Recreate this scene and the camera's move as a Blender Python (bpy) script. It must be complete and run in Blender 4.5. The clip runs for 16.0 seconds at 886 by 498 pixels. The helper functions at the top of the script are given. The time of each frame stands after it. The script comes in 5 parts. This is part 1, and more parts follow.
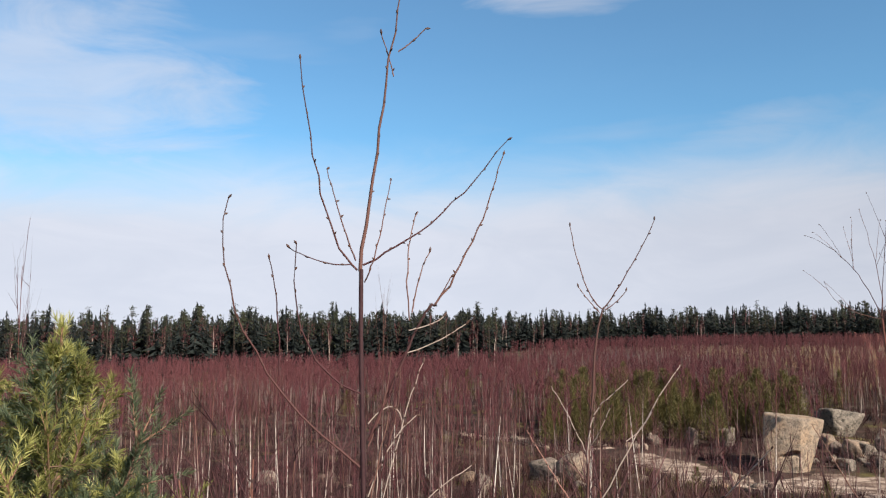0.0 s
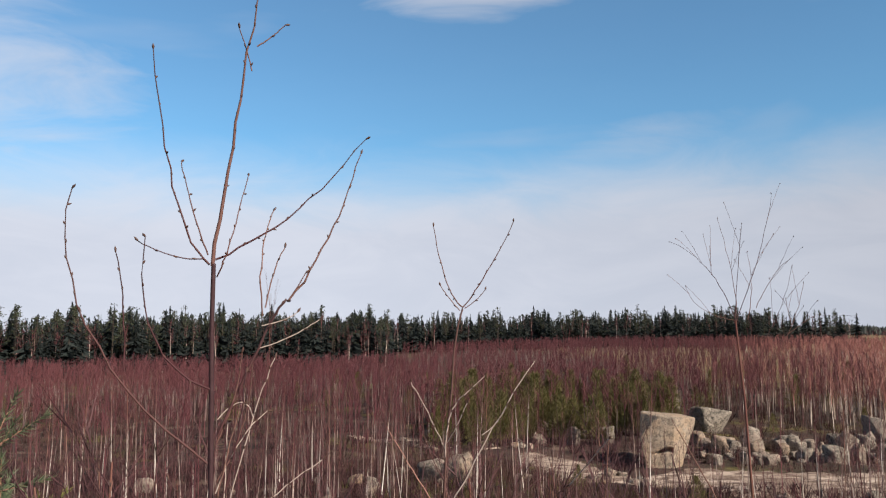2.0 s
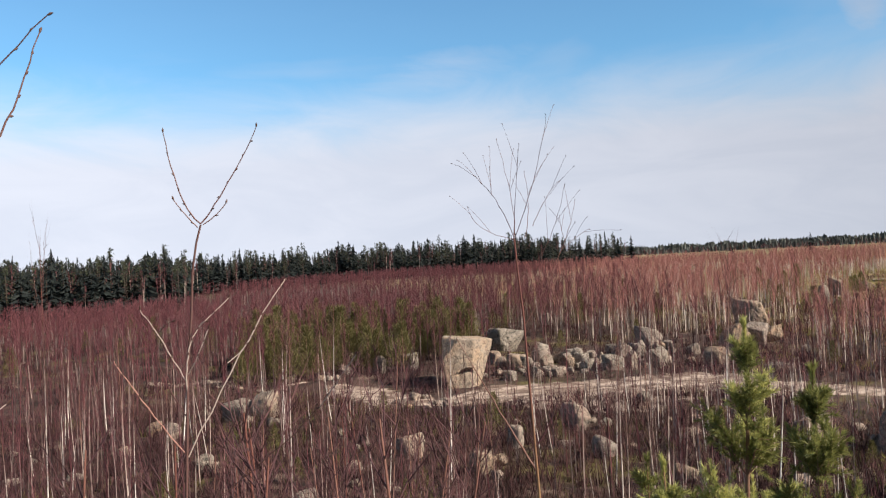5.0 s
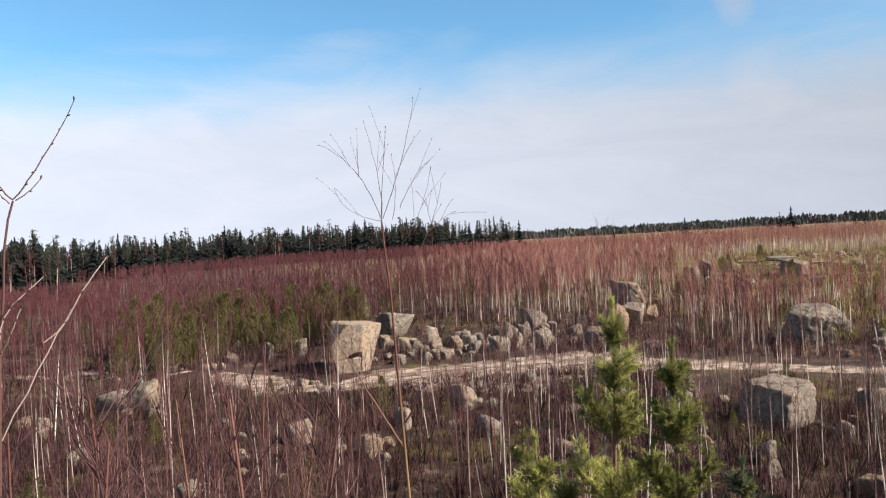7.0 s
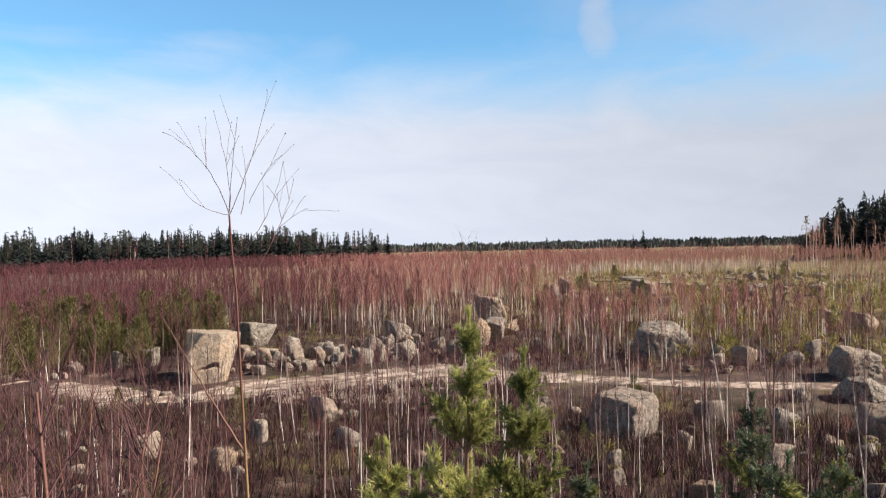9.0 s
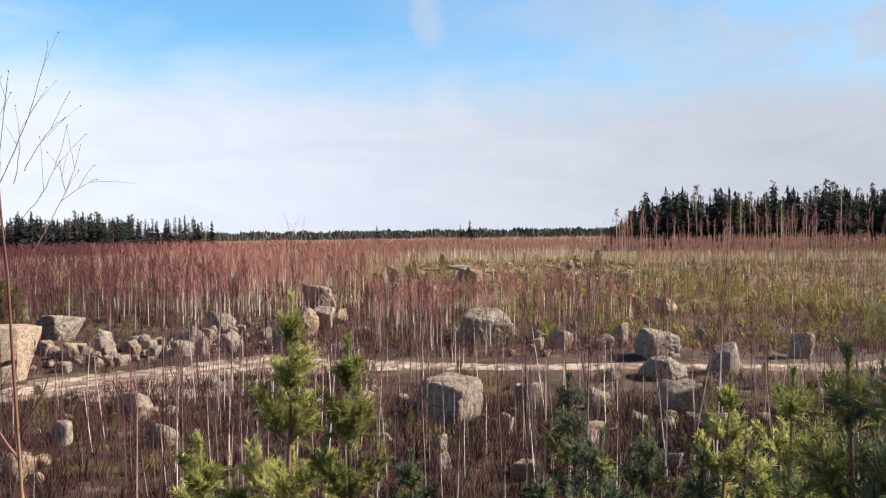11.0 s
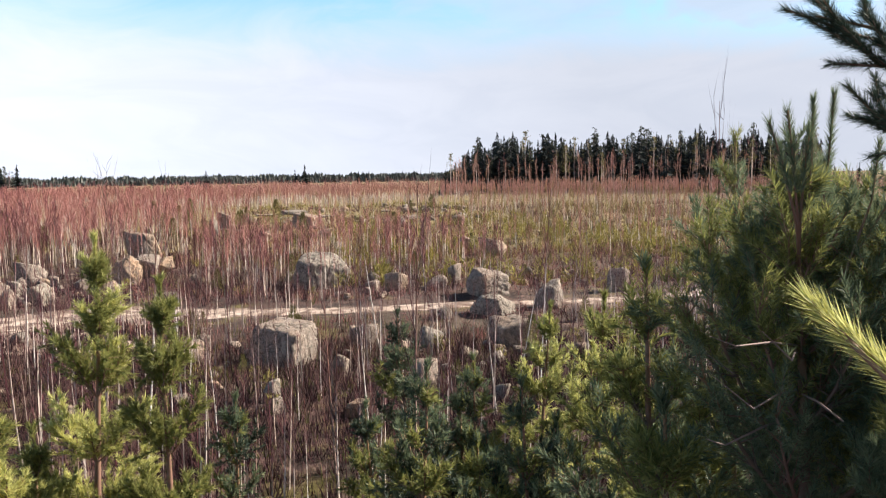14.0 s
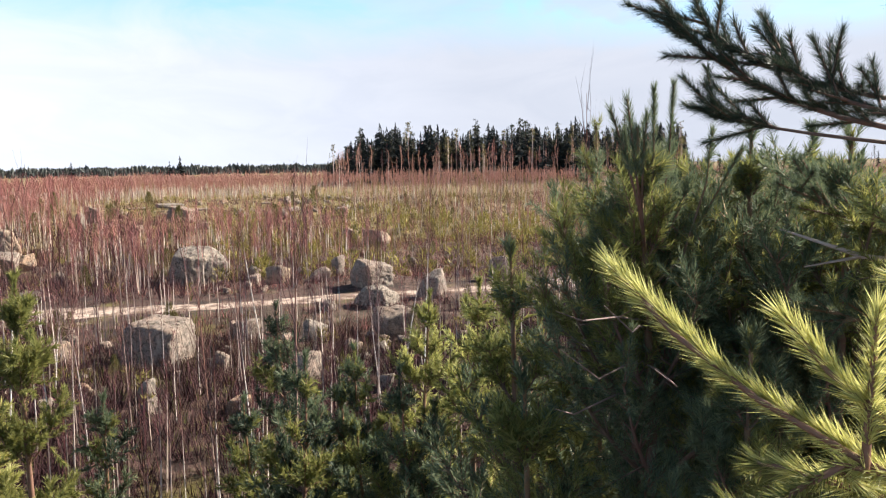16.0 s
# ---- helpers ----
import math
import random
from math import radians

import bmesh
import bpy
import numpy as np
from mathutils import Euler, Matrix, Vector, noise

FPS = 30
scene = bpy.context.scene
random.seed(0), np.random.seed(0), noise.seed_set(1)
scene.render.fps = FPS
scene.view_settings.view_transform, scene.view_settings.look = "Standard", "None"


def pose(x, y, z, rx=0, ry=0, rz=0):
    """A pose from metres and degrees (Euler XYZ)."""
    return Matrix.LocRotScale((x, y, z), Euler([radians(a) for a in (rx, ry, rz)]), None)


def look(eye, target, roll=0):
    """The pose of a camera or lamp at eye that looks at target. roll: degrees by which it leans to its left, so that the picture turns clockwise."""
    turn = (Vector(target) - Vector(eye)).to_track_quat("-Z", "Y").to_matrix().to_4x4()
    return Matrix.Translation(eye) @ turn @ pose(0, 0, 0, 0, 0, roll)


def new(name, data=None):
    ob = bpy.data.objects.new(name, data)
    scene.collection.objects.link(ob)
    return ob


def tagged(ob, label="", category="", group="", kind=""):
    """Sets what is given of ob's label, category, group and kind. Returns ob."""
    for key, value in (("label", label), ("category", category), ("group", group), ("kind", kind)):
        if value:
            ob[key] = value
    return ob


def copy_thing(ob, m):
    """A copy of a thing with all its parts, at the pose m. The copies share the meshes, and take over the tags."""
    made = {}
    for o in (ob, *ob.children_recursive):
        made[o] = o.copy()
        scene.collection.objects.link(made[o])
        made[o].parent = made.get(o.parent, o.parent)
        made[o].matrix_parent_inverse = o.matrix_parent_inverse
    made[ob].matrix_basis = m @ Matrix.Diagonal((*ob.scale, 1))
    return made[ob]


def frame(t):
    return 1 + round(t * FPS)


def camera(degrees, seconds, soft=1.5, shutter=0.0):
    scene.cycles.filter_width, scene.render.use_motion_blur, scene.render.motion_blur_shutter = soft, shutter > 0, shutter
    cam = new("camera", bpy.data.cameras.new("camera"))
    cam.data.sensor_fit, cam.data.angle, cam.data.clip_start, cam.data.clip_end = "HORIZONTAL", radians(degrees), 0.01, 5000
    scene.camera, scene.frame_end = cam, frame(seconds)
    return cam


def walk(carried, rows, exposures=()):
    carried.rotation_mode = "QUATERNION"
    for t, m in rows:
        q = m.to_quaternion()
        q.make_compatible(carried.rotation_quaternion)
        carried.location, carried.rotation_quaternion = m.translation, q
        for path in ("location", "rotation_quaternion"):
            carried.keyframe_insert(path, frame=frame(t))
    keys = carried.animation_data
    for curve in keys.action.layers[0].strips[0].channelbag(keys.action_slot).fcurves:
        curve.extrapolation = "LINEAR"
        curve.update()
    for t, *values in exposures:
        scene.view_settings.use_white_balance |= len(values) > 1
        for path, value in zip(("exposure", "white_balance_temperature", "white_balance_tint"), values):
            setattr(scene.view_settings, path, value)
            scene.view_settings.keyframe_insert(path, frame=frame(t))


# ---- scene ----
cam = camera(59.9, 16.0, soft=1.2)
# t, x, y, z, yaw, pitch, roll
PATH = [
    (0.0, -0.000, 0.000, 6.000, 6.86, 6.07, -0.45),
    (0.5, 0.023, -0.032, 5.999, 3.63, 5.95, 0.62),
    (1.0, 0.027, -0.061, 5.989, 0.47, 6.52, 1.16),
    (1.5, 0.051, -0.033, 5.991, -0.29, 7.13, 1.13),
    (2.0, 0.064, -0.018, 5.989, -1.11, 6.18, -0.32),
    (2.5, 0.103, -0.014, 5.977, -3.19, 4.11, -1.58),
    (3.0, 0.107, -0.012, 5.969, -5.59, 3.51, -2.02),
    (3.5, 0.140, 0.051, 5.979, -8.75, 3.36, -2.78),
    (4.0, 0.149, 0.060, 5.965, -11.23, 2.59, -2.86),
    (4.5, 0.157, 0.075, 5.954, -12.81, 1.71, -2.70),
    (5.0, 0.189, 0.102, 5.947, -15.50, 0.86, -3.02),
    (7.5, 0.300, 0.015, 5.904, -26.111, -0.774, -2.587),
    (8.0, 0.298, 0.026, 5.877, -29.076, -0.406, -1.897),
    (8.5, 0.368, 0.046, 5.881, -30.535, -0.342, -1.615),
    (9.0, 0.385, 0.017, 5.855, -33.30, -0.134, -1.165),
    (9.5, 0.354, 0.066, 5.850, -36.904, -0.046, -0.782),
    (12.0, 0.701, 0.166, 5.728, -50.65, -3.01, -0.80),
    (12.5, 0.708, 0.164, 5.698, -52.81, -4.07, -0.65),
    (13.0, 0.677, 0.181, 5.707, -54.60, -4.46, -0.79),
    (13.5, 0.766, 0.186, 5.688, -56.21, -4.83, -0.99),
    (14.0, 0.769, 0.169, 5.683, -57.93, -5.40, -0.89),
    (14.5, 0.782, 0.172, 5.670, -60.00, -5.97, -0.25),
    (15.0, 0.766, 0.158, 5.667, -62.13, -6.48, 0.22),
    (15.5, 0.792, 0.135, 5.669, -64.29, -6.47, -0.45),
    (16.0, 0.774, 0.092, 5.664, -66.52, -6.19, -1.04),
]
walk(cam, [(t, pose(x, y, z, 90 + pitch, 0, yaw) @ pose(0, 0, 0, 0, 0, roll)) for t, x, y, z, yaw, pitch, roll in PATH],
     exposures=[(0.0, 0.54), (1.0, 0.52), (2.0, 0.44), (3.0, 0.52), (5.0, 0.70), (7.5, 0.84), (9.0, 0.94), (12.5, 1.17), (16.0, 1.42)])

# ---- daylight ----
SUN_AZ, SUN_EL = radians(131), radians(35)          # clockwise from +y, above the horizon
SUN_DIR = Vector((math.sin(SUN_AZ) * math.cos(SUN_EL), math.cos(SUN_AZ) * math.cos(SUN_EL), math.sin(SUN_EL)))
sun_data = bpy.data.lights.new("sun", "SUN")
sun_data.energy, sun_data.angle, sun_data.color = 5.0, radians(0.6), (1.0, 0.91, 0.79)
sun = new("sun", sun_data)
sun.matrix_world = look(SUN_DIR * 60, (0, 0, 0))


class Nodes:
    """Short hand for a node tree."""

    def __init__(self, tree):
        self.t = tree
        tree.nodes.clear()

    def n(self, kind, values=()):
        return self.fill(self.t.nodes.new(kind), values)

    def fill(self, node, values):
        for key, value in dict(values).items():
            if isinstance(value, bpy.types.NodeSocket):
                self.t.links.new(value, node.inputs[key])
            else:
                node.inputs[key].default_value = value
        return node

    def link(self, a, b):
        self.t.links.new(a, b)

    def math(self, op, a, b=0.0, clamp=False):
        node = self.t.nodes.new("ShaderNodeMath")
        node.operation, node.use_clamp = op, clamp
        return self.fill(node, {0: a, 1: b}).outputs[0]

    def ramp(self, fac, lo, hi, a=0.0, b=1.0, smooth=True):
        node = self.n("ShaderNodeMapRange", {0: fac, 1: lo, 2: hi, 3: a, 4: b})
        node.interpolation_type = "SMOOTHSTEP" if smooth else "LINEAR"
        return node.outputs[0]

    def mix(self, fac, a, b, mode="MIX"):
        node = self.t.nodes.new("ShaderNodeMix")
        node.data_type, node.blend_type = "RGBA", mode
        return self.fill(node, {0: fac, 6: a, 7: b}).outputs[2]

    def noise(self, vec, scale, detail=4.0, rough=0.55, dist=0.0):
        return self.n("ShaderNodeTexNoise", {"Vector": vec, "Scale": scale, "Detail": detail, "Roughness": rough, "Distortion": dist}).outputs[0]


def rgb(r, g, b):
    return (r, g, b, 1.0)


world = bpy.data.worlds.new("sky")
scene.world = world
world.use_nodes = True
W = Nodes(world.node_tree)
sky = W.n("ShaderNodeTexSky")
sky.sky_type, sky.sun_disc, sky.sun_elevation, sky.sun_rotation = "NISHITA", False, SUN_EL, SUN_AZ
sky.altitude, sky.air_density, sky.dust_density, sky.ozone_density = 100.0, 1.0, 0.6, 2.0
view = W.n("ShaderNodeTexCoord").outputs["Generated"]
sep = W.n("ShaderNodeSeparateXYZ", {0: view}).outputs
# thin high cloud: a veil low over the horizon and wisps above it
flat = W.n("ShaderNodeMapping", {"Vector": view, "Scale": (1.0, 1.0, 3.2), "Rotation": (0.0, 0.12, 0.5)}).outputs[0]
soft_noise = W.noise(flat, 1.5, 3.0, 0.5, 0.3)
fine_noise = W.noise(flat, 5.0, 5.0, 0.6, 0.8)
lift = W.math("ADD", W.math("MULTIPLY", W.math("SUBTRACT", soft_noise, 0.5), 0.07), W.math("MULTIPLY", W.math("SUBTRACT", fine_noise, 0.5), 0.07))
over = W.math("SUBTRACT", sep[2], lift)
veil = W.ramp(over, 0.25, 0.12)
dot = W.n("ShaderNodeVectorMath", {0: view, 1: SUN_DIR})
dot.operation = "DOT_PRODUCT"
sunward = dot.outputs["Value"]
streaks = W.n("ShaderNodeMapping", {"Vector": view, "Scale": (1.2, 3.4, 6.0), "Rotation": (0.25, 0.35, 0.9)}).outputs[0]
wisp = W.ramp(W.noise(streaks, 1.5, 4.0, 0.5, 0.4), 0.41, 0.78, 0.0, 0.75)
bearing = W.math("ARCTAN2", sep[0], sep[1])
rise = W.math("ARCSINE", sep[2])
ragged = W.math("MULTIPLY", W.math("SUBTRACT", W.noise(streaks, 3.0, 5.0, 0.6, 0.6), 0.5), 2.6)


def cloud_bank(az, el, half_wide, half_high, amount, tilt=0.0):
    """One thin cloud round a bearing and a height, both in degrees, with ragged edges."""
    a = W.math("SUBTRACT", bearing, radians(az))
    e = W.math("SUBTRACT", W.math("SUBTRACT", rise, radians(el)), W.math("MULTIPLY", a, tilt))
    far = W.math("ADD", W.math("POWER", W.math("DIVIDE", a, radians(half_wide)), 2.0), W.math("POWER", W.math("DIVIDE", e, radians(half_high)), 2.0))
    return W.ramp(W.math("ADD", far, ragged), 1.3, -0.4, 0.0, amount)


banks = cloud_bank(2.6, 24.9, 10, 2.7, 1.0)
for bank in ((-33, 17, 13, 8, 0.65, -0.15), (45, 15.5, 1.8, 4.5, 0.6, 0.0), (60, 14, 14, 3.0, 0.6, 0.3), (16, 13.5, 9, 2.2, 0.4, 0.1), (72, 11, 22, 3.5, 0.5, 0.12)):
    banks = W.math("MAXIMUM", banks, cloud_bank(*bank))
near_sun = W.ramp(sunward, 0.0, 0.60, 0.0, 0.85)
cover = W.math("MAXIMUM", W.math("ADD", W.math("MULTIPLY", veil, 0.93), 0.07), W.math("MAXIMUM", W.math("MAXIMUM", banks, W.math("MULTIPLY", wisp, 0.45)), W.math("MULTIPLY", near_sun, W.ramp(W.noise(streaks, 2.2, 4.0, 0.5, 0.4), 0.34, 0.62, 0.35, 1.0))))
blue = W.mix(1.0, sky.outputs[0], rgb(1.24, 2.14, 2.42), "MULTIPLY")
white = W.mix(W.ramp(fine_noise, 0.3, 0.7), rgb(8.5, 9.1, 10.6), rgb(9.3, 9.8, 11.2))
sunward_dim = W.ramp(sunward, -0.60, 0.45, 1.10, 0.63, False)      # cloud set dimmer towards the sun, against the rising exposure
cloud = W.mix(cover, W.mix(1.0, blue, W.ramp(sunward, -0.60, 0.20, 0.98, 0.86, False), "MULTIPLY"), W.mix(1.0, white, sunward_dim, "MULTIPLY"))
# upper sky, mostly out of view, darkened to weaken the fill light
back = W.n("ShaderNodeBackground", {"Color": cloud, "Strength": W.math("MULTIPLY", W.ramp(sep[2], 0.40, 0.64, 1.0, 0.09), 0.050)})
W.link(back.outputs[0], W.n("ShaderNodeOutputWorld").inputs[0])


# ---- materials ----
def material(name):
    m = bpy.data.materials.new(name)
    m.use_nodes = True
    return m, Nodes(m.node_tree)


def finish(N, colour, rough=0.9, bump=None, depth=0.02, translucent=0.0, spec=0.3):
    shader = N.n("ShaderNodeBsdfPrincipled", {"Base Color": colour, "Roughness": rough, "Specular IOR Level": spec})
    if bump is not None:
        N.link(N.n("ShaderNodeBump", {"Height": bump, "Strength": 1.0, "Distance": depth}).outputs[0], shader.inputs["Normal"])
    out = shader.outputs[0]
    if translucent:
        leaf = N.n("ShaderNodeBsdfTranslucent", {"Color": colour})
        out = N.n("ShaderNodeMixShader", {0: translucent, 1: out, 2: leaf.outputs[0]}).outputs[0]
    N.link(out, N.n("ShaderNodeOutputMaterial").inputs[0])


def ground_material():
    m, N = material("heath_soil")
    p = N.n("ShaderNodeNewGeometry").outputs["Position"]
    big, mid, fine = N.noise(p, 0.09, 4), N.noise(p, 0.7, 5, 0.6), N.noise(p, 9.0, 5, 0.65)
    c = N.mix(N.ramp(mid, 0.35, 0.65), rgb(0.032, 0.019, 0.016), rgb(0.085, 0.048, 0.039))
    c = N.mix(N.ramp(big, 0.50, 0.68, 0.0, 0.8), c, rgb(0.062, 0.05, 0.03))
    c = N.mix(N.ramp(fine, 0.54, 0.72, 0.0, 0.5), c, rgb(0.18, 0.12, 0.10))
    c = N.mix(N.ramp(N.noise(p, 0.35, 3), 0.58, 0.70, 0.0, 0.6), c, rgb(0.27, 0.20, 0.155))
    clod = N.noise(p, 2.4, 4, 0.7)
    c = N.mix(N.ramp(clod, 0.54, 0.66, 0.0, 0.6), c, rgb(0.19, 0.12, 0.097))
    c = N.mix(N.ramp(clod, 0.46, 0.36, 0.0, 0.75), c, rgb(0.018, 0.012, 0.010))
    moss = N.noise(p, 0.16, 4, 0.6)
    c = N.mix(N.math("MULTIPLY", N.ramp(moss, 0.52, 0.62, 0.0, 0.8), N.ramp(mid, 0.42, 0.58)), c, rgb(0.135, 0.115, 0.035))
    east = N.n("ShaderNodeSeparateXYZ", {0: p}).outputs[0]
    litter = N.mix(N.ramp(fine, 0.42, 0.62), rgb(0.045, 0.026, 0.023), rgb(0.25, 0.16, 0.125))
    c = N.mix(N.math("MULTIPLY", N.ramp(east, 24.0, 38.0, 0.0, 0.55), N.ramp(mid, 0.34, 0.56)), c, litter)
    north = N.n("ShaderNodeVectorMath", {0: p, 1: (0.87, 0.5, 0.0)})
    north.operation = "DOT_PRODUCT"
    meadow = N.mix(N.ramp(mid, 0.4, 0.6), rgb(0.125, 0.095, 0.042), rgb(0.32, 0.24, 0.088))
    c = N.mix(N.math("MULTIPLY", N.ramp(north.outputs["Value"], 46.0, 66.0, 0.0, 0.65), N.ramp(east, 22.0, 36.0)), c, meadow)
    finish(N, c, 0.95, N.math("ADD", N.math("MULTIPLY", fine, 0.5), mid), 0.08)
    return m


def road_material():
    m, N = material("sandy_track")
    p = N.n("ShaderNodeNewGeometry").outputs["Position"]
    streak = N.n("ShaderNodeMapping", {"Vector": p, "Rotation": (0, 0, 0.86), "Scale": (0.35, 1.6, 1.0)}).outputs[0]
    a, b, f = N.noise(streak, 0.8, 5, 0.6), N.noise(p, 1.6, 5, 0.6), N.noise(p, 22.0, 3)
    c = N.mix(N.ramp(a, 0.38, 0.62), rgb(0.21, 0.145, 0.115), rgb(0.52, 0.41, 0.34))
    c = N.mix(N.ramp(b, 0.47, 0.60, 0.0, 0.9), c, rgb(0.11, 0.065, 0.05))
    c = N.mix(N.ramp(f, 0.55, 0.75, 0.0, 0.45), c, rgb(0.46, 0.37, 0.31))
    finish(N, c, 0.95, N.math("ADD", b, N.math("MULTIPLY", f, 0.4)), 0.04)
    return m


def rock_material(name, base, warm, lichen=0.5):
    m, N = material(name)
    geo = N.n("ShaderNodeNewGeometry")
    p = geo.outputs["Position"]
    rnd = N.n("ShaderNodeObjectInfo").outputs["Random"]
    a, b, f, sp = N.noise(p, 0.9, 4), N.noise(p, 3.5, 6, 0.65), N.noise(p, 26.0, 4, 0.7), N.noise(p, 7.5, 5, 0.7, 0.5)
    c = N.mix(N.ramp(a, 0.36, 0.64), base, warm)
    c = N.mix(N.ramp(rnd, 0.2, 1.0, 0.0, 0.5), c, rgb(0.27, 0.22, 0.19))
    c = N.mix(N.ramp(b, 0.40, 0.58, 0.5, 0.0), c, rgb(0.17, 0.14, 0.115))
    c = N.mix(N.ramp(f, 0.5, 0.72, 0.0, 0.5), c, rgb(0.44, 0.35, 0.285))
    c = N.mix(N.ramp(sp, 0.50, 0.58, 0.0, lichen), c, rgb(0.065, 0.06, 0.05))
    c = N.mix(N.ramp(N.noise(p, 2.2, 5, 0.6), 0.57, 0.66, 0.0, 0.5), c, rgb(0.42, 0.36, 0.29))
    finish(N, c, 0.88, N.math("ADD", N.math("MULTIPLY", f, 0.35), b), 0.07)
    return m


def bark_material(name, low, high, marks=True):
    """White below and red-brown towards the top, with dark marks across."""
    m, N = material(name)
    tc = N.n("ShaderNodeTexCoord")
    z = N.n("ShaderNodeSeparateXYZ", {0: tc.outputs["Generated"]}).outputs[2]
    p = tc.outputs["Object"]
    rnd = N.n("ShaderNodeObjectInfo").outputs["Random"]
    edge = N.math("ADD", N.math("MULTIPLY", N.noise(p, 2.0, 3), 0.3), z)
    c = N.mix(N.ramp(edge, 0.62, 0.95), low, high)
    c = N.mix(N.ramp(rnd, 0.15, 0.8, 0.0, 0.72), c, rgb(0.24, 0.125, 0.095))
    if marks:
        bands = N.n("ShaderNodeMapping", {"Vector": p, "Scale": (3.0, 3.0, 26.0)}).outputs[0]
        c = N.mix(N.ramp(N.noise(bands, 1.0, 3), 0.60, 0.68, 0.0, 0.8), c, rgb(0.07, 0.05, 0.045))
    finish(N, c, 0.7, N.noise(p, 60.0, 3), 0.003)
    return m


def island_material(name, a, b, rough=0.8, translucent=0.0, patch=None, spec=0.3):
    """A colour that changes from piece to piece, and in patches over the land."""
    m, N = material(name)
    geo = N.n("ShaderNodeNewGeometry")
    c = N.mix(geo.outputs["Random Per Island"], a, b)
    if patch is not None:
        c = N.mix(N.ramp(N.noise(geo.outputs["Position"], 0.05, 3), 0.44, 0.62), c, N.mix(geo.outputs["Random Per Island"], patch, b))
    finish(N, c, rough, None, 0, translucent, spec)
    return m


GROUND, ROAD = ground_material(), road_material()
CREAM_ROCK = rock_material("cream_granite", rgb(0.42, 0.33, 0.25), rgb(0.46, 0.32, 0.21), 0.5)
ROCK = rock_material("granite", rgb(0.25, 0.20, 0.168), rgb(0.33, 0.235, 0.185), 0.7)
ROCK_WARM = rock_material("rusty_granite", rgb(0.33, 0.245, 0.185), rgb(0.38, 0.24, 0.15), 0.6)
ROCK_GREY = rock_material("lichened_granite", rgb(0.26, 0.22, 0.185), rgb(0.32, 0.265, 0.215), 0.85)
BIRCH_BARK = bark_material("birch_bark", rgb(0.80, 0.72, 0.65), rgb(0.15, 0.055, 0.042))
SAPLING_BARK = bark_material("sapling_bark", rgb(0.075, 0.027, 0.030), rgb(0.052, 0.023, 0.026), False)
PINE_BARK = bark_material("pine_bark", rgb(0.14, 0.095, 0.07), rgb(0.22, 0.13, 0.07), False)
TWIG = island_material("birch_twigs", rgb(0.064, 0.019, 0.026), rgb(0.165, 0.053, 0.060), 0.7, 0.0, rgb(0.10, 0.036, 0.038))
SEEDLING = island_material("seedling_twigs", rgb(0.05, 0.021, 0.026), rgb(0.15, 0.070, 0.070), 0.8, 0.0, rgb(0.10, 0.055, 0.04))
COPPER_BARK = bark_material("coppery_sapling_bark", rgb(0.30, 0.19, 0.09), rgb(0.15, 0.056, 0.045), False)
PALE_TWIG = island_material("pale_birch_twigs", rgb(0.286, 0.138, 0.110), rgb(0.550, 0.292, 0.237), 0.7, 0.0, rgb(0.352, 0.220, 0.121))
YELLOW_TWIG = island_material("yellowish_twigs", rgb(0.17, 0.125, 0.05), rgb(0.38, 0.28, 0.12), 0.7, 0.1)
PALE_STEM = island_material("pale_stems", rgb(0.26, 0.175, 0.15), rgb(0.64, 0.53, 0.46), 0.7)
DIM_STEM = island_material("reddish_stems", rgb(0.062, 0.026, 0.029), rgb(0.33, 0.245, 0.22), 0.7)
BRIGHT_STEM = island_material("bright_stems", rgb(0.40, 0.29, 0.23), rgb(0.78, 0.68, 0.60), 0.7)
BUD = island_material("buds", rgb(0.06, 0.035, 0.03), rgb(0.12, 0.06, 0.045), 0.6)
NEEDLE = island_material("pine_needles", rgb(0.121, 0.141, 0.044), rgb(0.352, 0.341, 0.110), 0.55, 0.5)
OLIVE = island_material("olive_pine_crowns", rgb(0.085, 0.078, 0.030), rgb(0.21, 0.178, 0.07), 0.8, 0.3)
RED_TWIG = island_material("reddish_birch_twigs", rgb(0.231, 0.088, 0.080), rgb(0.462, 0.204, 0.176), 0.7)
# darker needle greens: shade and backlight are put into the colour
NEEDLE_DARK = island_material("shaded_blue_green_needles", rgb(0.072, 0.106, 0.066), rgb(0.215, 0.25, 0.138), 0.5, 0.45)
NEEDLE_SHADED = island_material("shaded_deep_green_needles", rgb(0.026, 0.040, 0.030), rgb(0.075, 0.10, 0.06), 0.5, 0.2)
# yellow-green needles, with sunlight put into their pale colour
NEEDLE_SUN_YELLOW = island_material("sunlit_yellow_needles", rgb(0.32, 0.33, 0.09), rgb(0.76, 0.72, 0.30), 0.5, 0.45)
DARK_BARK = island_material("dark_conifer_bark", rgb(0.03, 0.022, 0.018), rgb(0.07, 0.05, 0.04), 0.9)
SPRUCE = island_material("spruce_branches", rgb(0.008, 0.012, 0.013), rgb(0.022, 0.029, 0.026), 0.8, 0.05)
# spruce on the horizon: distance haze is put into this paler, greyer colour
HAZED_SPRUCE = island_material("hazed_spruce_branches", rgb(0.06, 0.070, 0.066), rgb(0.12, 0.125, 0.112), 0.8, 0.05)
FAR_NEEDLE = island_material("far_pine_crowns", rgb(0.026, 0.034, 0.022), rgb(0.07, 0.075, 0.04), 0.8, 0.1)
HEATH = island_material("heath_twigs", rgb(0.019, 0.008, 0.010), rgb(0.072, 0.028, 0.032), 0.9, 0.0, rgb(0.05, 0.03, 0.018))
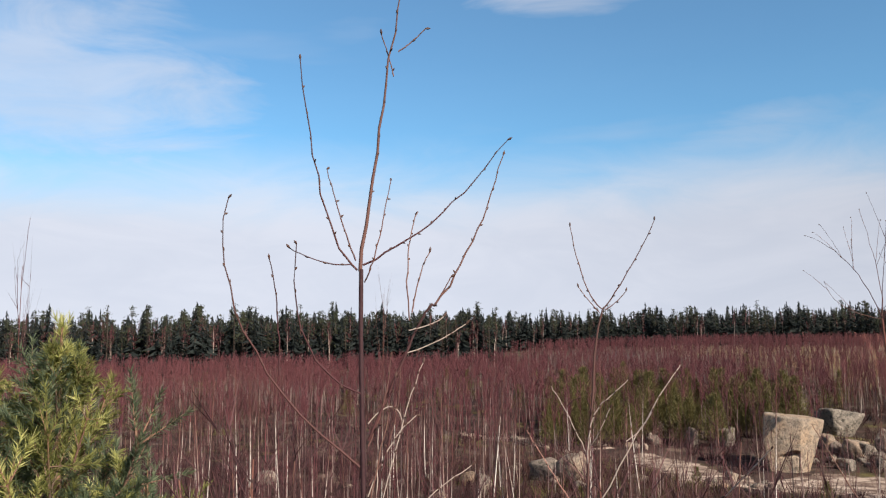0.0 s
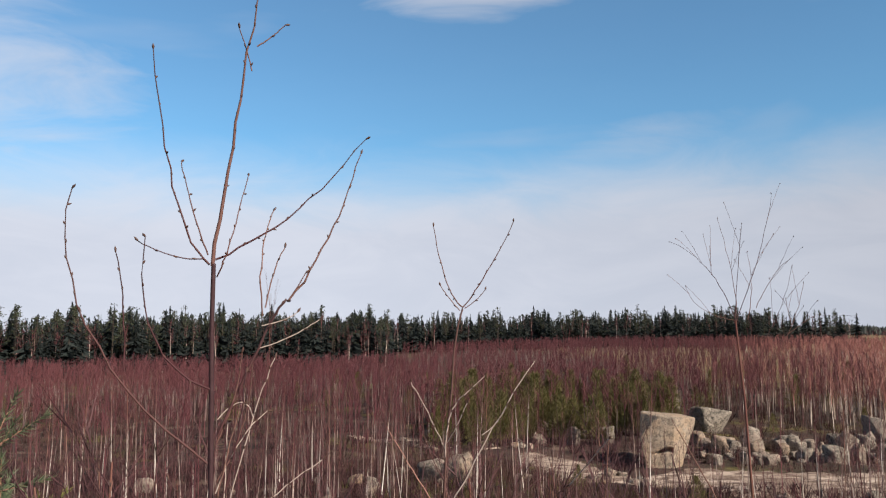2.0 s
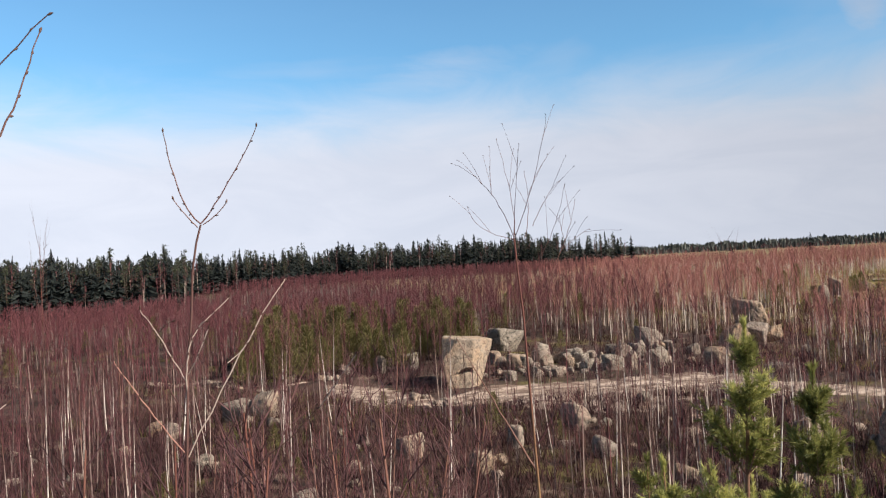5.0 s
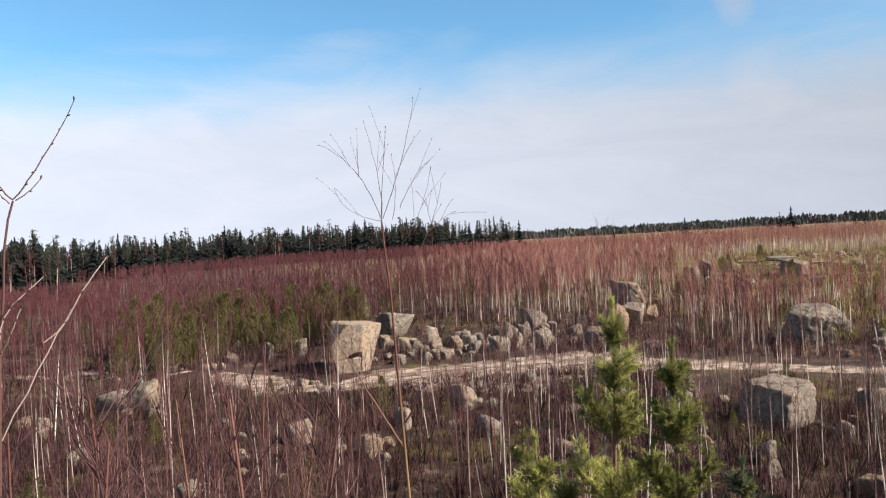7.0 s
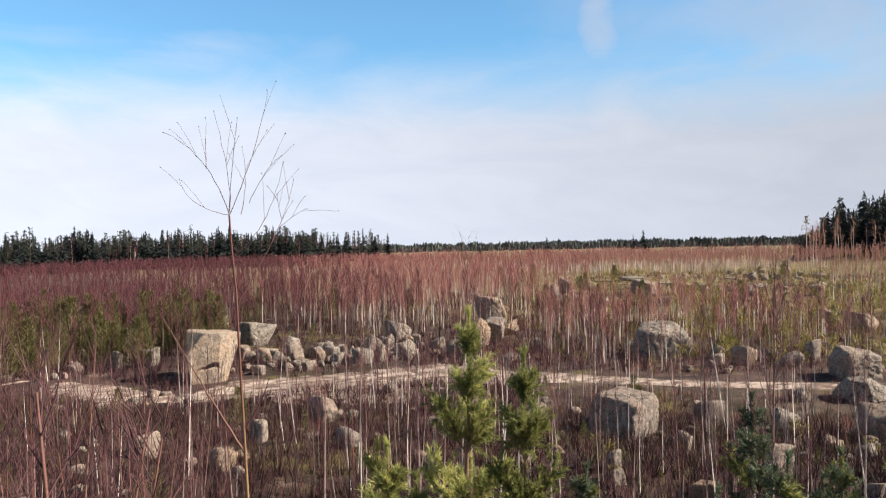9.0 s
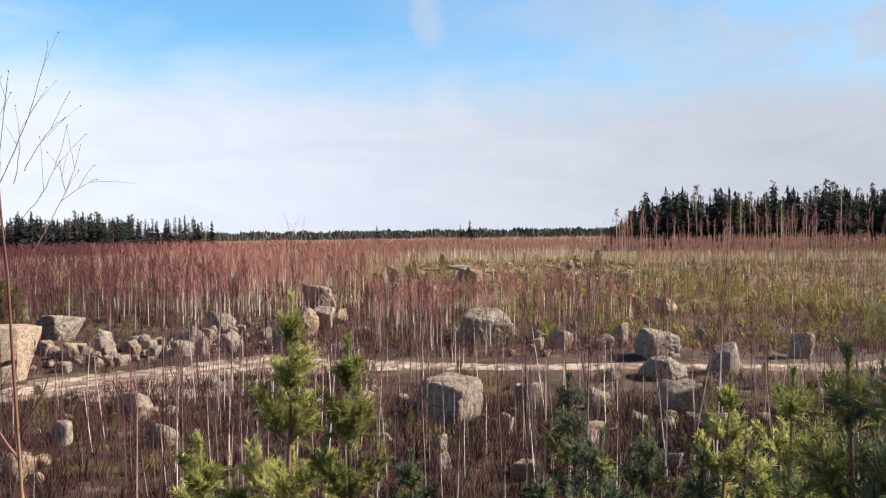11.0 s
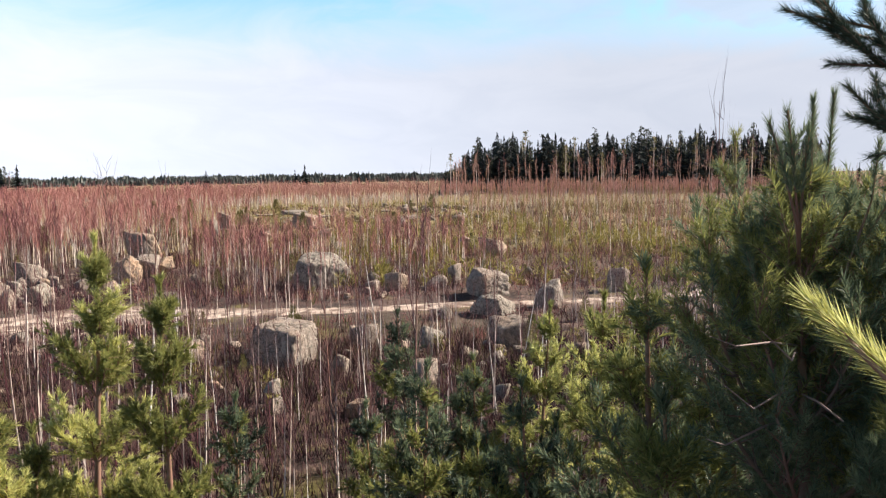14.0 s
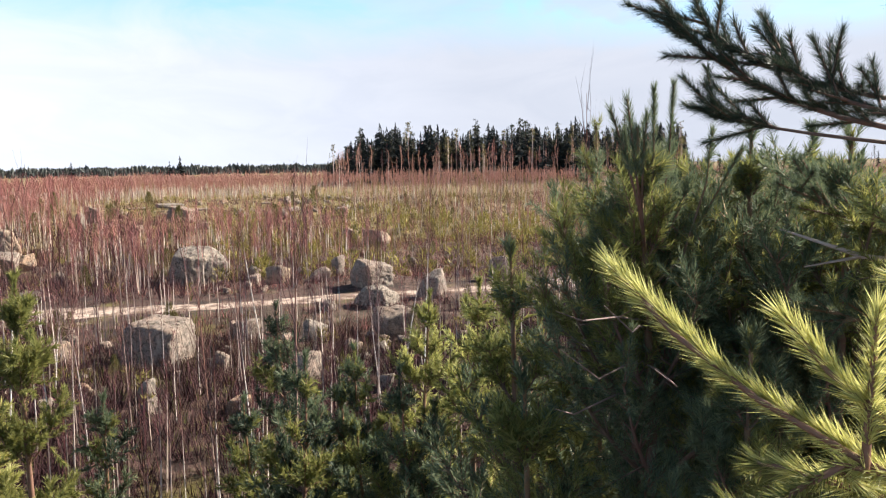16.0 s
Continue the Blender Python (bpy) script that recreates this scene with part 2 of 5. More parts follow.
HEATH_PALE = island_material("dry_heath_twigs", rgb(0.033, 0.016, 0.016), rgb(0.169, 0.081, 0.073), 0.9, 0.0, rgb(0.088, 0.056, 0.027))
GREEN_BRUSH = island_material("green_brush", rgb(0.06, 0.07, 0.022), rgb(0.20, 0.19, 0.05), 0.8, 0.2)
BRIGHT_BRUSH = island_material("yellow_green_brush", rgb(0.127, 0.116, 0.036), rgb(0.440, 0.363, 0.099), 0.8, 0.3)
BUSH = island_material("yellow_green_bushes", rgb(0.110, 0.099, 0.030), rgb(0.396, 0.330, 0.094), 0.8, 0.3)
GRASS = island_material("dry_grass", rgb(0.22, 0.15, 0.10), rgb(0.36, 0.26, 0.175), 0.9, 0.2)


# ---- mesh tools ----
class Buf:
    """Triangles gathered as arrays."""

    def __init__(self):
        self.v, self.f, self.m, self.s, self.count = [], [], [], [], 0

    def add(self, verts, faces, mat=0, smooth=False):
        verts, faces = np.asarray(verts, float).reshape(-1, 3), np.asarray(faces, int).reshape(-1, 3)
        self.v.append(verts)
        self.f.append(faces + self.count)
        self.m.append(np.full(len(faces), mat) if np.isscalar(mat) else np.asarray(mat))
        self.s.append(np.full(len(faces), smooth))
        self.count += len(verts)
        return self

    def tube(self, pts, radii, sides=5, mat=0, cap=False):
        pts, radii = np.asarray(pts, float), np.asarray(radii, float)
        n = len(pts)
        way = np.gradient(pts, axis=0)
        way /= np.linalg.norm(way, axis=1)[:, None] + 1e-9
        ref = np.array([0.0, 0.0, 1.0]) if abs(way[0, 2]) < 0.8 else np.array([1.0, 0.0, 0.0])
        a = np.cross(way, ref)
        a /= np.linalg.norm(a, axis=1)[:, None] + 1e-9
        b = np.cross(way, a)
        ang = np.arange(sides) * 2 * math.pi / sides
        ring = (np.cos(ang)[None, :, None] * a[:, None] + np.sin(ang)[None, :, None] * b[:, None]) * radii[:, None, None] + pts[:, None]
        i, j = np.meshgrid(np.arange(n - 1), np.arange(sides), indexing="ij")
        i, j = i.ravel(), j.ravel()
        k = (j + 1) % sides
        q = np.stack([i * sides + j, i * sides + k, (i + 1) * sides + k, (i + 1) * sides + j], 1)
        return self.add(ring.reshape(-1, 3), np.concatenate([q[:, [0, 1, 2]], q[:, [0, 2, 3]]]), mat, True)

    def spikes(self, base, tip, width, mat=0):
        """Slender three-sided needles from base to tip, one for each row."""
        base, tip = np.asarray(base, float), np.asarray(tip, float)
        n = len(base)
        way = tip - base
        way /= np.linalg.norm(way, axis=1)[:, None] + 1e-9
        side = np.cross(way, RNG.normal(size=(n, 3)))
        side /= np.linalg.norm(side, axis=1)[:, None] + 1e-9
        other = np.cross(way, side)
        w = (np.asarray(width, float) * np.ones(n))[:, None] / 2
        v = np.stack([base + side * w, base - side * w * 0.5 + other * w * 0.87, base - side * w * 0.5 - other * w * 0.87, tip], 1).reshape(-1, 3)
        o = np.arange(n)[:, None] * 4
        return self.add(v, np.concatenate([o + [0, 1, 3], o + [1, 2, 3], o + [2, 0, 3]], 1).reshape(-1, 3), mat, True)

    def blades(self, base, tip, width, mat=0):
        """One flat pointed triangle for each row."""
        base, tip = np.asarray(base, float), np.asarray(tip, float)
        n = len(base)
        side = np.cross(tip - base, RNG.normal(size=(n, 3)))
        side /= np.linalg.norm(side, axis=1)[:, None] + 1e-9
        w = (np.asarray(width, float) * np.ones(n))[:, None] / 2
        v = np.stack([base + side * w, base - side * w, tip], 1).reshape(-1, 3)
        return self.add(v, np.arange(n * 3).reshape(-1, 3), mat)

    def arrays(self):
        return np.concatenate(self.v), np.concatenate(self.f), np.concatenate(self.m), np.concatenate(self.s)

    def scatter(self, templates, picks, where, turn, scale):
        """Copies of templates (arrays) at the rows of where, turned about z and scaled."""
        for k, (v, f, m, s) in enumerate(templates):
            rows = np.flatnonzero(picks == k)
            if not len(rows):
                continue
            c, sn = np.cos(turn[rows])[:, None], np.sin(turn[rows])[:, None]
            sc = scale[rows][:, None]
            x = (v[None, :, 0] * c - v[None, :, 1] * sn) * sc + where[rows, 0:1]
            y = (v[None, :, 0] * sn + v[None, :, 1] * c) * sc + where[rows, 1:2]
            z = v[None, :, 2] * sc + where[rows, 2:3]
            fs = (f[None] + (np.arange(len(rows)) * len(v))[:, None, None]).reshape(-1, 3)
            self.v.append(np.stack([x, y, z], 2).reshape(-1, 3))
            self.f.append(fs + self.count)
            self.m.append(np.tile(m, len(rows)))
            self.s.append(np.tile(s, len(rows)))
            self.count += len(rows) * len(v)
        return self

    def mesh(self, name, mats):
        v, f, m, s = self.arrays()
        me = bpy.data.meshes.new(name)
        me.vertices.add(len(v))
        me.vertices.foreach_set("co", v.ravel())
        me.loops.add(len(f) * 3)
        me.loops.foreach_set("vertex_index", f.ravel().astype(np.int32))
        me.polygons.add(len(f))
        me.polygons.foreach_set("loop_start", (np.arange(len(f)) * 3).astype(np.int32))
        me.polygons.foreach_set("material_index", m.astype(np.int32))
        me.polygons.foreach_set("use_smooth", s)
        for mat in mats:
            me.materials.append(mat)
        me.update(calc_edges=True)
        return me


RNG = np.random.default_rng(7)


def part(name, buf, mats, parent, label=""):
    ob = new(name, buf.mesh(name, mats))
    ob.parent = parent
    return tagged(ob, label)


def thing(name, label, category, group="", kind=""):
    return tagged(new(name), label, category, group, kind)


def solid(name, buf, mats, label, category, group="", kind=""):
    return tagged(new(name, buf.mesh(name, mats)), label, category, group, kind)


# ---- the land ----
def step(a, b, x):
    t = np.clip((x - a) / (b - a), 0, 1)
    return t * t * (3 - 2 * t)


TRACK = np.array([(8.4, 31.2), (9.8, 32.0), (11.5, 33.2), (13.2, 31.8), (15.4, 30.8), (17.9, 29.9), (19.9, 29.0), (21.3, 27.6), (23.1, 24.8), (25.5, 21.8), (28.0, 19.2), (30.3, 17.0), (31.4, 15.3), (33.4, 12.5), (46, 1.5), (60, -12)], float)
SPUR = np.array([(4.9, 39.2), (5.1, 37.6), (5.6, 35.2), (6.8, 32.8), (8.3, 31.0), (10.4, 30.6), (12.6, 31.4)], float)


def near_line(x, y, line):
    best = np.full(np.shape(x), 1e9)
    for (ax, ay), (bx, by) in zip(line[:-1], line[1:]):
        dx, dy = bx - ax, by - ay
        t = np.clip(((x - ax) * dx + (y - ay) * dy) / (dx * dx + dy * dy), 0, 1)
        best = np.minimum(best, np.hypot(x - ax - t * dx, y - ay - t * dy))
    return best


def height(x, y):
    """The ground: a heap of spoil under the camera, an uneven plain, a gentle rise beyond."""
    x, y = np.asarray(x, float), np.asarray(y, float)
    r = np.hypot(x - 0.4, y)
    lump = (np.sin(x * 0.9 + np.sin(y * 0.6)) * np.cos(y * 0.8 + 1.3) * 0.16 + np.sin(x * 0.31 + 1.0) * np.sin(y * 0.27) * 0.25
            + np.sin(x * 2.3 + y * 0.7) * np.sin(y * 2.1 - x * 0.4) * 0.05)
    calm = step(1.5, 5.0, np.minimum(near_line(x, y, TRACK), near_line(x, y, SPUR))) * (1 - step(150, 400, r))
    return 4.25 * (1 - step(0.8, 9.5, r)) + 1.5 * step(45, 120, r) * step(-10, 15, np.degrees(np.arctan2(x, y + 1e-9))) + lump * calm


def polar(rings, sectors, r0, r1):
    r = np.concatenate([[0], np.geomspace(r0, r1, rings)])
    a = np.arange(sectors) * 2 * math.pi / sectors
    x, y = 0.4 + r[:, None] * np.cos(a), r[:, None] * np.sin(a)
    i, j = np.meshgrid(np.arange(rings), np.arange(sectors), indexing="ij")
    i, j = i.ravel(), j.ravel()
    k = (j + 1) % sectors
    q = np.stack([i * sectors + j, (i + 1) * sectors + j, (i + 1) * sectors + k, i * sectors + k], 1)
    return np.stack([x, y, height(x, y)], 2).reshape(-1, 3), np.concatenate([q[:, [0, 1, 2]], q[:, [0, 2, 3]]])


land = Buf().add(*polar(190, 320, 0.4, 4800), 0, True)
solid("ground", land, [GROUND], "reddish brown heath and bare soil of a cleared plain", "ground", "", "structure")


def ribbon(line, widths, seed):
    """A track along a line, with uneven edges. widths: metres at even steps along it."""
    rng = np.random.default_rng(seed)
    seg = np.concatenate([[0], np.cumsum(np.hypot(*np.diff(line, axis=0).T))])
    s = np.arange(0, seg[-1], 0.35)
    x, y = np.interp(s, seg, line[:, 0]), np.interp(s, seg, line[:, 1])
    ker = np.ones(11) / 11
    x, y = (np.convolve(np.pad(a, 5, "edge"), ker, "valid") for a in (x, y))
    dx, dy = np.gradient(x), np.gradient(y)
    ln = np.hypot(dx, dy)
    nx, ny = -dy / ln, dx / ln
    cols = 15
    rag = [np.convolve(rng.normal(size=len(s) + 8), np.ones(9) / 3, "valid") for _ in (0, 1)]
    wide = np.interp(s / seg[-1], np.linspace(0, 1, len(widths)), widths)
    wl, wr = (wide / 2 * (1 + 0.30 * g) for g in rag)
    u = np.linspace(-1, 1, cols)
    off = np.where(u[None] < 0, u[None] * wl[:, None], u[None] * wr[:, None])
    px, py = x[:, None] + nx[:, None] * off, y[:, None] + ny[:, None] * off
    ruts = -0.035 * (np.exp(-((off - 0.75) / 0.25) ** 2) + np.exp(-((off + 0.75) / 0.25) ** 2))
    pz = height(px, py) + 0.06 + ruts - 0.09 * np.abs(u[None]) ** 6
    i, j = np.meshgrid(np.arange(len(s) - 1), np.arange(cols - 1), indexing="ij")
    i, j = i.ravel(), j.ravel()
    q = np.stack([i * cols + j, i * cols + j + 1, (i + 1) * cols + j + 1, (i + 1) * cols + j], 1)
    return np.stack([px, py, pz], 2).reshape(-1, 3), np.concatenate([q[:, [0, 1, 2]], q[:, [0, 2, 3]]])


solid("road", Buf().add(*ribbon(TRACK, (1.6, 6.2, 4.6, 1.9, 1.6, 1.6, 1.8, 2.4, 2.4, 2.4, 2.4, 2.4), 3), 0, True), [ROAD], "pale sandy forest track with shallow wheel ruts", "road", "", "structure")
solid("road_spur", Buf().add(*ribbon(SPUR, (1.4, 2.6, 2.8, 1.8, 1.3), 4), 0, True), [ROAD], "pale sandy side track bending off the forest track", "road", "", "structure")


def sand_patch(x, y, w, d, turn, seed):
    """A bare sandy spot with a ragged outline, lying on the ground."""
    rng = np.random.default_rng(seed)
    a = np.arange(40) * 2 * math.pi / 40
    edge = 1 + sum(rng.normal() * 0.16 / k * np.sin(k * a + rng.uniform(0, 6)) for k in range(1, 8))
    r = np.linspace(0, 1, 6)[1:, None] * edge[None]
    px, py = r * np.cos(a) * w / 2, r * np.sin(a) * d / 2
    c, n = math.cos(radians(turn)), math.sin(radians(turn))
    gx, gy = np.append(x, (x + px * c - py * n).ravel()), np.append(y, (y + px * n + py * c).ravel())
    lift = np.append(1.0, np.repeat([1, 1, 1, 0.8, -0.4], 40)) * 0.045
    k = (np.arange(40) + 1) % 40
    f = [np.stack([np.zeros(40, int), 1 + np.arange(40), 1 + k], 1)]
    for i in range(4):
        q = 1 + i * 40
        f += [np.stack([q + np.arange(40), q + 40 + np.arange(40), q + 40 + k], 1), np.stack([q + np.arange(40), q + 40 + k, q + k], 1)]
    solid("sand_patch", Buf().add(np.stack([gx, gy, height(gx, gy) + lift], 1), np.concatenate(f), 0, True), [ROAD],
          "bare pale sand showing through the heath", "ground", "", "structure")


for spot in ((-1.2, 43.6, 4.6, 1.7, -20, 1), (0.6, 42.4, 2.6, 1.1, -10, 2), (-3.4, 45.2, 3.8, 1.5, -15, 3), (2.9, 41.0, 1.8, 0.8, -25, 4), (6.1, 32.0, 2.2, 1.3, -30, 5), (20.5, 24.6, 2.4, 1.0, -45, 6), (16.8, 27.2, 2.6, 1.0, -30, 7), (13.6, 28.3, 5.6, 2.8, -32, 8)):
    sand_patch(*spot)


# ---- boulders ----
def boulder_shape(w, d, h, seed, square=0.0, fine=4, rounding=30.0, planes=None, reach=None, wear=1.0):
    """A block cut by planes, with softened edges and a rough skin, in arrays. square: how far the planes stand like a box."""
    rng = np.random.default_rng(seed)
    bm = bmesh.new()
    bmesh.ops.create_icosphere(bm, subdivisions=fine, radius=1.0)
    v = np.array([p.co[:] for p in bm.verts])
    f = np.array([[p.index for p in q.verts] for q in bm.faces])
    bm.free()
    axes = np.array([(1, 0, 0), (-1, 0, 0), (0, 1, 0), (0, -1, 0), (0, 0, 1), (0, 0, -1)], float)
    extra = rng.normal(size=(8, 3))[:8 - int(6 * max(0.0, square - 0.7) / 0.3)]
    nrm = np.concatenate([axes + rng.normal(size=axes.shape) * (0.42 - 0.30 * square), extra])
    if planes:
        nrm = np.array(planes, float)
    nrm /= np.linalg.norm(nrm, axis=1)[:, None]
    dist = np.concatenate([rng.uniform(0.80, 1.0, 6), rng.uniform(0.78, 1.08, 8)[:len(extra)] + 0.22 * square])[:len(nrm)]
    dist = dist if reach is None else np.array(reach)
    cos = np.maximum(v @ nrm.T, 1e-3) / dist
    rad = 1.0 / (cos ** rounding).sum(1) ** (1 / rounding)
    off = Vector(rng.uniform(-50, 50, 3))
    rough = np.array([noise.fractal(Vector(p) * 1.6 + off, 0.9, 2.1, 5) for p in v])
    crack = np.array([abs(noise.noise(Vector(p) * 2.3 - off)) for p in v])
    v = v * (rad * (1 + 0.07 * wear * (1 - 0.5 * square) * rough - 0.09 * wear * np.exp(-(crack / 0.05) ** 2)))[:, None]
    v = v / np.abs(v).max(0)
    return v * [w / 2, d / 2, h / 2] + [0, 0, h / 2], f


BOULDER_SPOTS = []


def boulder(x, y, w, h, look_of="grey", square=0.3, turn=0.0, d=0.0, sink=0.3, label="", lean=0.0, taper=0.0):
    seed = int(abs(x * 131 + y * 977 + w * 59)) + 1
    d = d or w * 0.85
    square = min(1.0, square + 0.1) if w > 0.6 else square
    BOULDER_SPOTS.append((x, y, w))
    v, f = boulder_shape(w, d, h * (1 + sink), seed, square, 5 if w > 1.5 else 4, 24.0)
    v = v * np.stack([1 - taper + taper * v[:, 2] / h, np.ones(len(v)), 1 - 0.12 * taper * v[:, 0]], 1)
    mat, words = {"grey": (ROCK, "grey-brown granite boulder lying on the heath"), "warm": (ROCK_WARM, "rust-coloured granite boulder lying on the heath"),
                  "lichen": (ROCK_GREY, "lichen-speckled grey granite boulder on the heath")}[look_of]
    ob = solid("boulder", Buf().add(v, f, 0, True), [mat], label or words, "boulder", "boulders on the plain")
    ob.matrix_world = pose(x, y, float(height(x, y)) - sink * h - 0.05, lean, lean * 0.6, turn)
    return ob


# the large block by the track and its neighbours
def notched_block(x, y, w, d, h):
    """A squarish block, narrower at its foot, with a slot broken out of its front above a paler base."""
    sides = [(-0.30, -0.95, -0.02), (0.50, -0.86, -0.14), (-0.93, 0.30, -0.06), (0.3, 0.95, 0.0), (0.06, -0.02, 1.0), (0.0, 0.0, -1.0), (0.95, 0.25, -0.16), (-0.75, -0.3, 0.6)]
    v, f = boulder_shape(w, d, h, 77, 1.0, 6, 80.0, sides, [0.84, 0.83, 0.92, 0.9, 0.86, 1.0, 0.90, 1.06], 0.25)
    u, z = (v[:, 0] * 0.956 - v[:, 1] * 0.29) / (w / 2), v[:, 2] / h
    front = step(0.15, 0.5, -(v[:, 1] * 0.93 + v[:, 0] * 0.36) / (d / 2))
    roof = 0.385 + 0.025 * np.sin(u * 6.0 + 0.6) - 0.05 * step(0.0, -0.45, u)
    under = step(0.31, 0.26, u) * step(roof, roof - 0.025, z)
    slot = under * step(-0.42, 0.0, u) * step(roof - 0.11, roof - 0.04, z)
    v[:, 1] += front * (0.08 * under * step(-0.9, 0.1, u) + 0.34 * slot) * d / 2
    v[:, 0] *= np.where(v[:, 0] > 0, 0.66 + 0.34 * np.clip(z / 0.75, 0, 1), 0.90 + 0.10 * np.clip(z / 0.5, 0, 1))
    BOULDER_SPOTS.append((x, y, w))
    ob = solid("boulder", Buf().add(v, f, 0, True), [CREAM_ROCK], "large square rust-and-cream granite block beside the track", "boulder", "boulders on the plain")
    ob.matrix_world = pose(x, y, float(height(x, y)) - 0.12, 0, 0, 0)


notched_block(10.65, 35.0, 2.55, 2.1, 2.55)
boulder(9.4, 41.3, 0.87, 1.12, "lichen", 0.90, -62, d=0.81)
boulder(7.8, 41.7, 0.84, 1.06, "grey", 0.50, -51, d=0.77)
boulder(6.9, 47.2, 0.94, 0.84, "warm", 0.50, -52, d=0.90)
boulder(6.0, 42.4, 0.92, 0.50, "lichen", 0.45, -65, d=0.90)
boulder(16.6, 46.4, 2.6, 1.5, "lichen", 0.5, -50, d=1.9)
boulder(17.8, 57.2, 1.47, 1.09, "grey", 0.50, -74, d=1.34)
boulder(25.1, 59.1, 0.99, 1.13, "lichen", 0.50, -70, d=1.02)
boulder(18.8, 39.9, 0.76, 0.88, "grey", 0.50, -80, d=0.71)
boulder(15.3, 35.0, 0.71, 0.76, "grey", 0.50, -64, d=0.74)
boulder(14.4, 35.4, 0.64, 0.62, "lichen", 0.45, -64, d=0.61)
boulder(17.4, 35.8, 1.03, 0.82, "lichen", 0.45, -57, d=0.94)
boulder(18.2, 34.8, 0.54, 0.64, "lichen", 0.45, -62, d=0.51)
boulder(19.5, 35.3, 0.82, 0.95, "grey", 0.45, -83, d=0.76)
boulder(22.9, 41.0, 1.3, 1.0, "lichen", 0.50, -80, d=1.35)
boulder(22.3, 42.2, 1.06, 0.84, "lichen", 0.45, -81, d=1.04)
boulder(13.0, 35.3, 0.70, 0.56, "lichen", 0.50, -61, d=0.67)
boulder(34.0, 44.8, 3.37, 2.36, "warm", 0.6, -100, d=1.9, label="tall broken granite block among birches")
boulder(30.4, 38.2, 1.78, 1.21, "warm", 0.5, -30, d=1.3, lean=-12, label="tilted wedge of granite leaning on a broken block")
boulder(27.4, 37.6, 1.70, 1.77, "warm", 0.5, -78, d=1.3)
boulder(29.0, 38.0, 1.61, 1.33, "grey", 0.4, -60)
boulder(24.3, 30.5, 0.91, 0.26, "lichen", 0.90, -88, d=0.90, label="low flat granite slab beside the track")
boulder(51.4, 57.7, 1.1, 1.9, "lichen", 0.45, -88, d=0.72)
boulder(55.7, 61.0, 1.95, 2.2, "warm", 0.50, -79, d=1.00)
boulder(60.5, 62.4, 2.1, 1.45, "warm", 0.45, -96, d=1.46)
boulder(48.2, 48.0, 1.6, 1.05, "warm", 0.45, -89, d=1.22)
boulder(59.3, 53.2, 2.9, 1.6, "warm", 0.80, -86, d=2.00)
boulder(55.0, 46.8, 1.4, 0.8, "warm", 0.45, -81, d=0.96)
boulder(32.2, 27.9, 3.1, 2.1, "lichen", 0.75, -98, d=2.6, label="large flat-topped grey granite boulder with a dark shaded side", taper=0.10)
boulder(33.5, 31.1, 0.73, 0.80, "lichen", 0.50, -102, d=0.71)
boulder(29.7, 34.8, 0.56, 0.54, "grey", 0.45, -98, d=0.56)
boulder(31.3, 23.5, 0.95, 0.72, "grey", 0.50, -91, d=0.93)
boulder(32.5, 23.0, 1.25, 1.05, "warm", 0.45, -89, d=0.78)
boulder(33.4, 21.1, 0.64, 0.64, "grey", 0.45, -97, d=0.63)
boulder(35.1, 21.0, 0.68, 1.23, "grey", 0.45, -102, d=0.66)
boulder(18.4, 17.2, 2.2, 1.36, "grey", 0.72, -84, d=2.0, label="large pale-topped granite boulder among thin birches")
boulder(22.4, 17.2, 0.87, 0.83, "grey", 0.50, -98, d=0.87)
boulder(6.7, 20.7, 0.84, 0.86, "warm", 0.45, -74, d=0.73)
boulder(8.3, 22.2, 0.54, 0.76, "grey", 0.45, -60, d=0.56)
boulder(5.2, 23.5, 1.0, 0.74, "warm", 0.45, -48, d=0.71)
boulder(11.4, 24.6, 1.2, 0.9, "grey", 0.45, -72, d=0.74)
boulder(10.2, 20.2, 0.72, 0.61, "lichen", 0.45, -84, d=0.70)
boulder(0.35, 31.2, 1.35, 1.0, "grey", 0.45, -40, d=1.1)
boulder(1.25, 30.5, 1.1, 1.15, "warm", 0.35, -55, d=0.95, label="ochre granite boulder beside a paler one")
boulder(24.9, 42.8, 2.2, 1.35, "grey", 0.6, -87, d=1.51)
boulder(21.2, 39.4, 1.28, 1.29, "grey", 0.45, -83, d=1.20)
boulder(21.0, 35.3, 1.10, 1.10, "lichen", 0.45, -78, d=1.13)
boulder(18.4, 35.0, 1.06, 0.80, "lichen", 0.50, -84, d=1.02)
boulder(23.6, 34.1, 1.55, 1.0, "warm", 0.50, -78, d=1.09)
boulder(27.7, 38.3, 1.34, 1.37, "grey", 0.45, -72, d=1.38)
boulder(18.5, 21.0, 0.45, 0.78, "lichen", 0.45, -92, d=0.43)
boulder(22.9, 17.7, 0.81, 0.65, "grey", 0.45, -101, d=0.83)
boulder(18.3, 14.9, 0.55, 0.69, "grey", 0.45, -82, d=0.50)
boulder(14.2, 13.6, 0.46, 0.58, "grey", 0.50, -99, d=0.43)
boulder(32.6, 17.6, 1.95, 1.38, "grey", 0.72, -118, d=1.8, label="blocky granite boulder resting behind a smaller one", taper=0.10)
boulder(28.4, 15.1, 1.65, 0.84, "lichen", 0.50, -104, d=1.5)
boulder(24.0, 12.1, 2.0, 1.1, "warm", 0.45, -122, d=1.7, label="sloping pale granite boulder in the brush")
boulder(20.9, 10.9, 0.66, 0.51, "lichen", 0.45, -111, d=0.65)
boulder(17.9, 9.2, 0.52, 0.44, "grey", 0.45, -95, d=0.52)
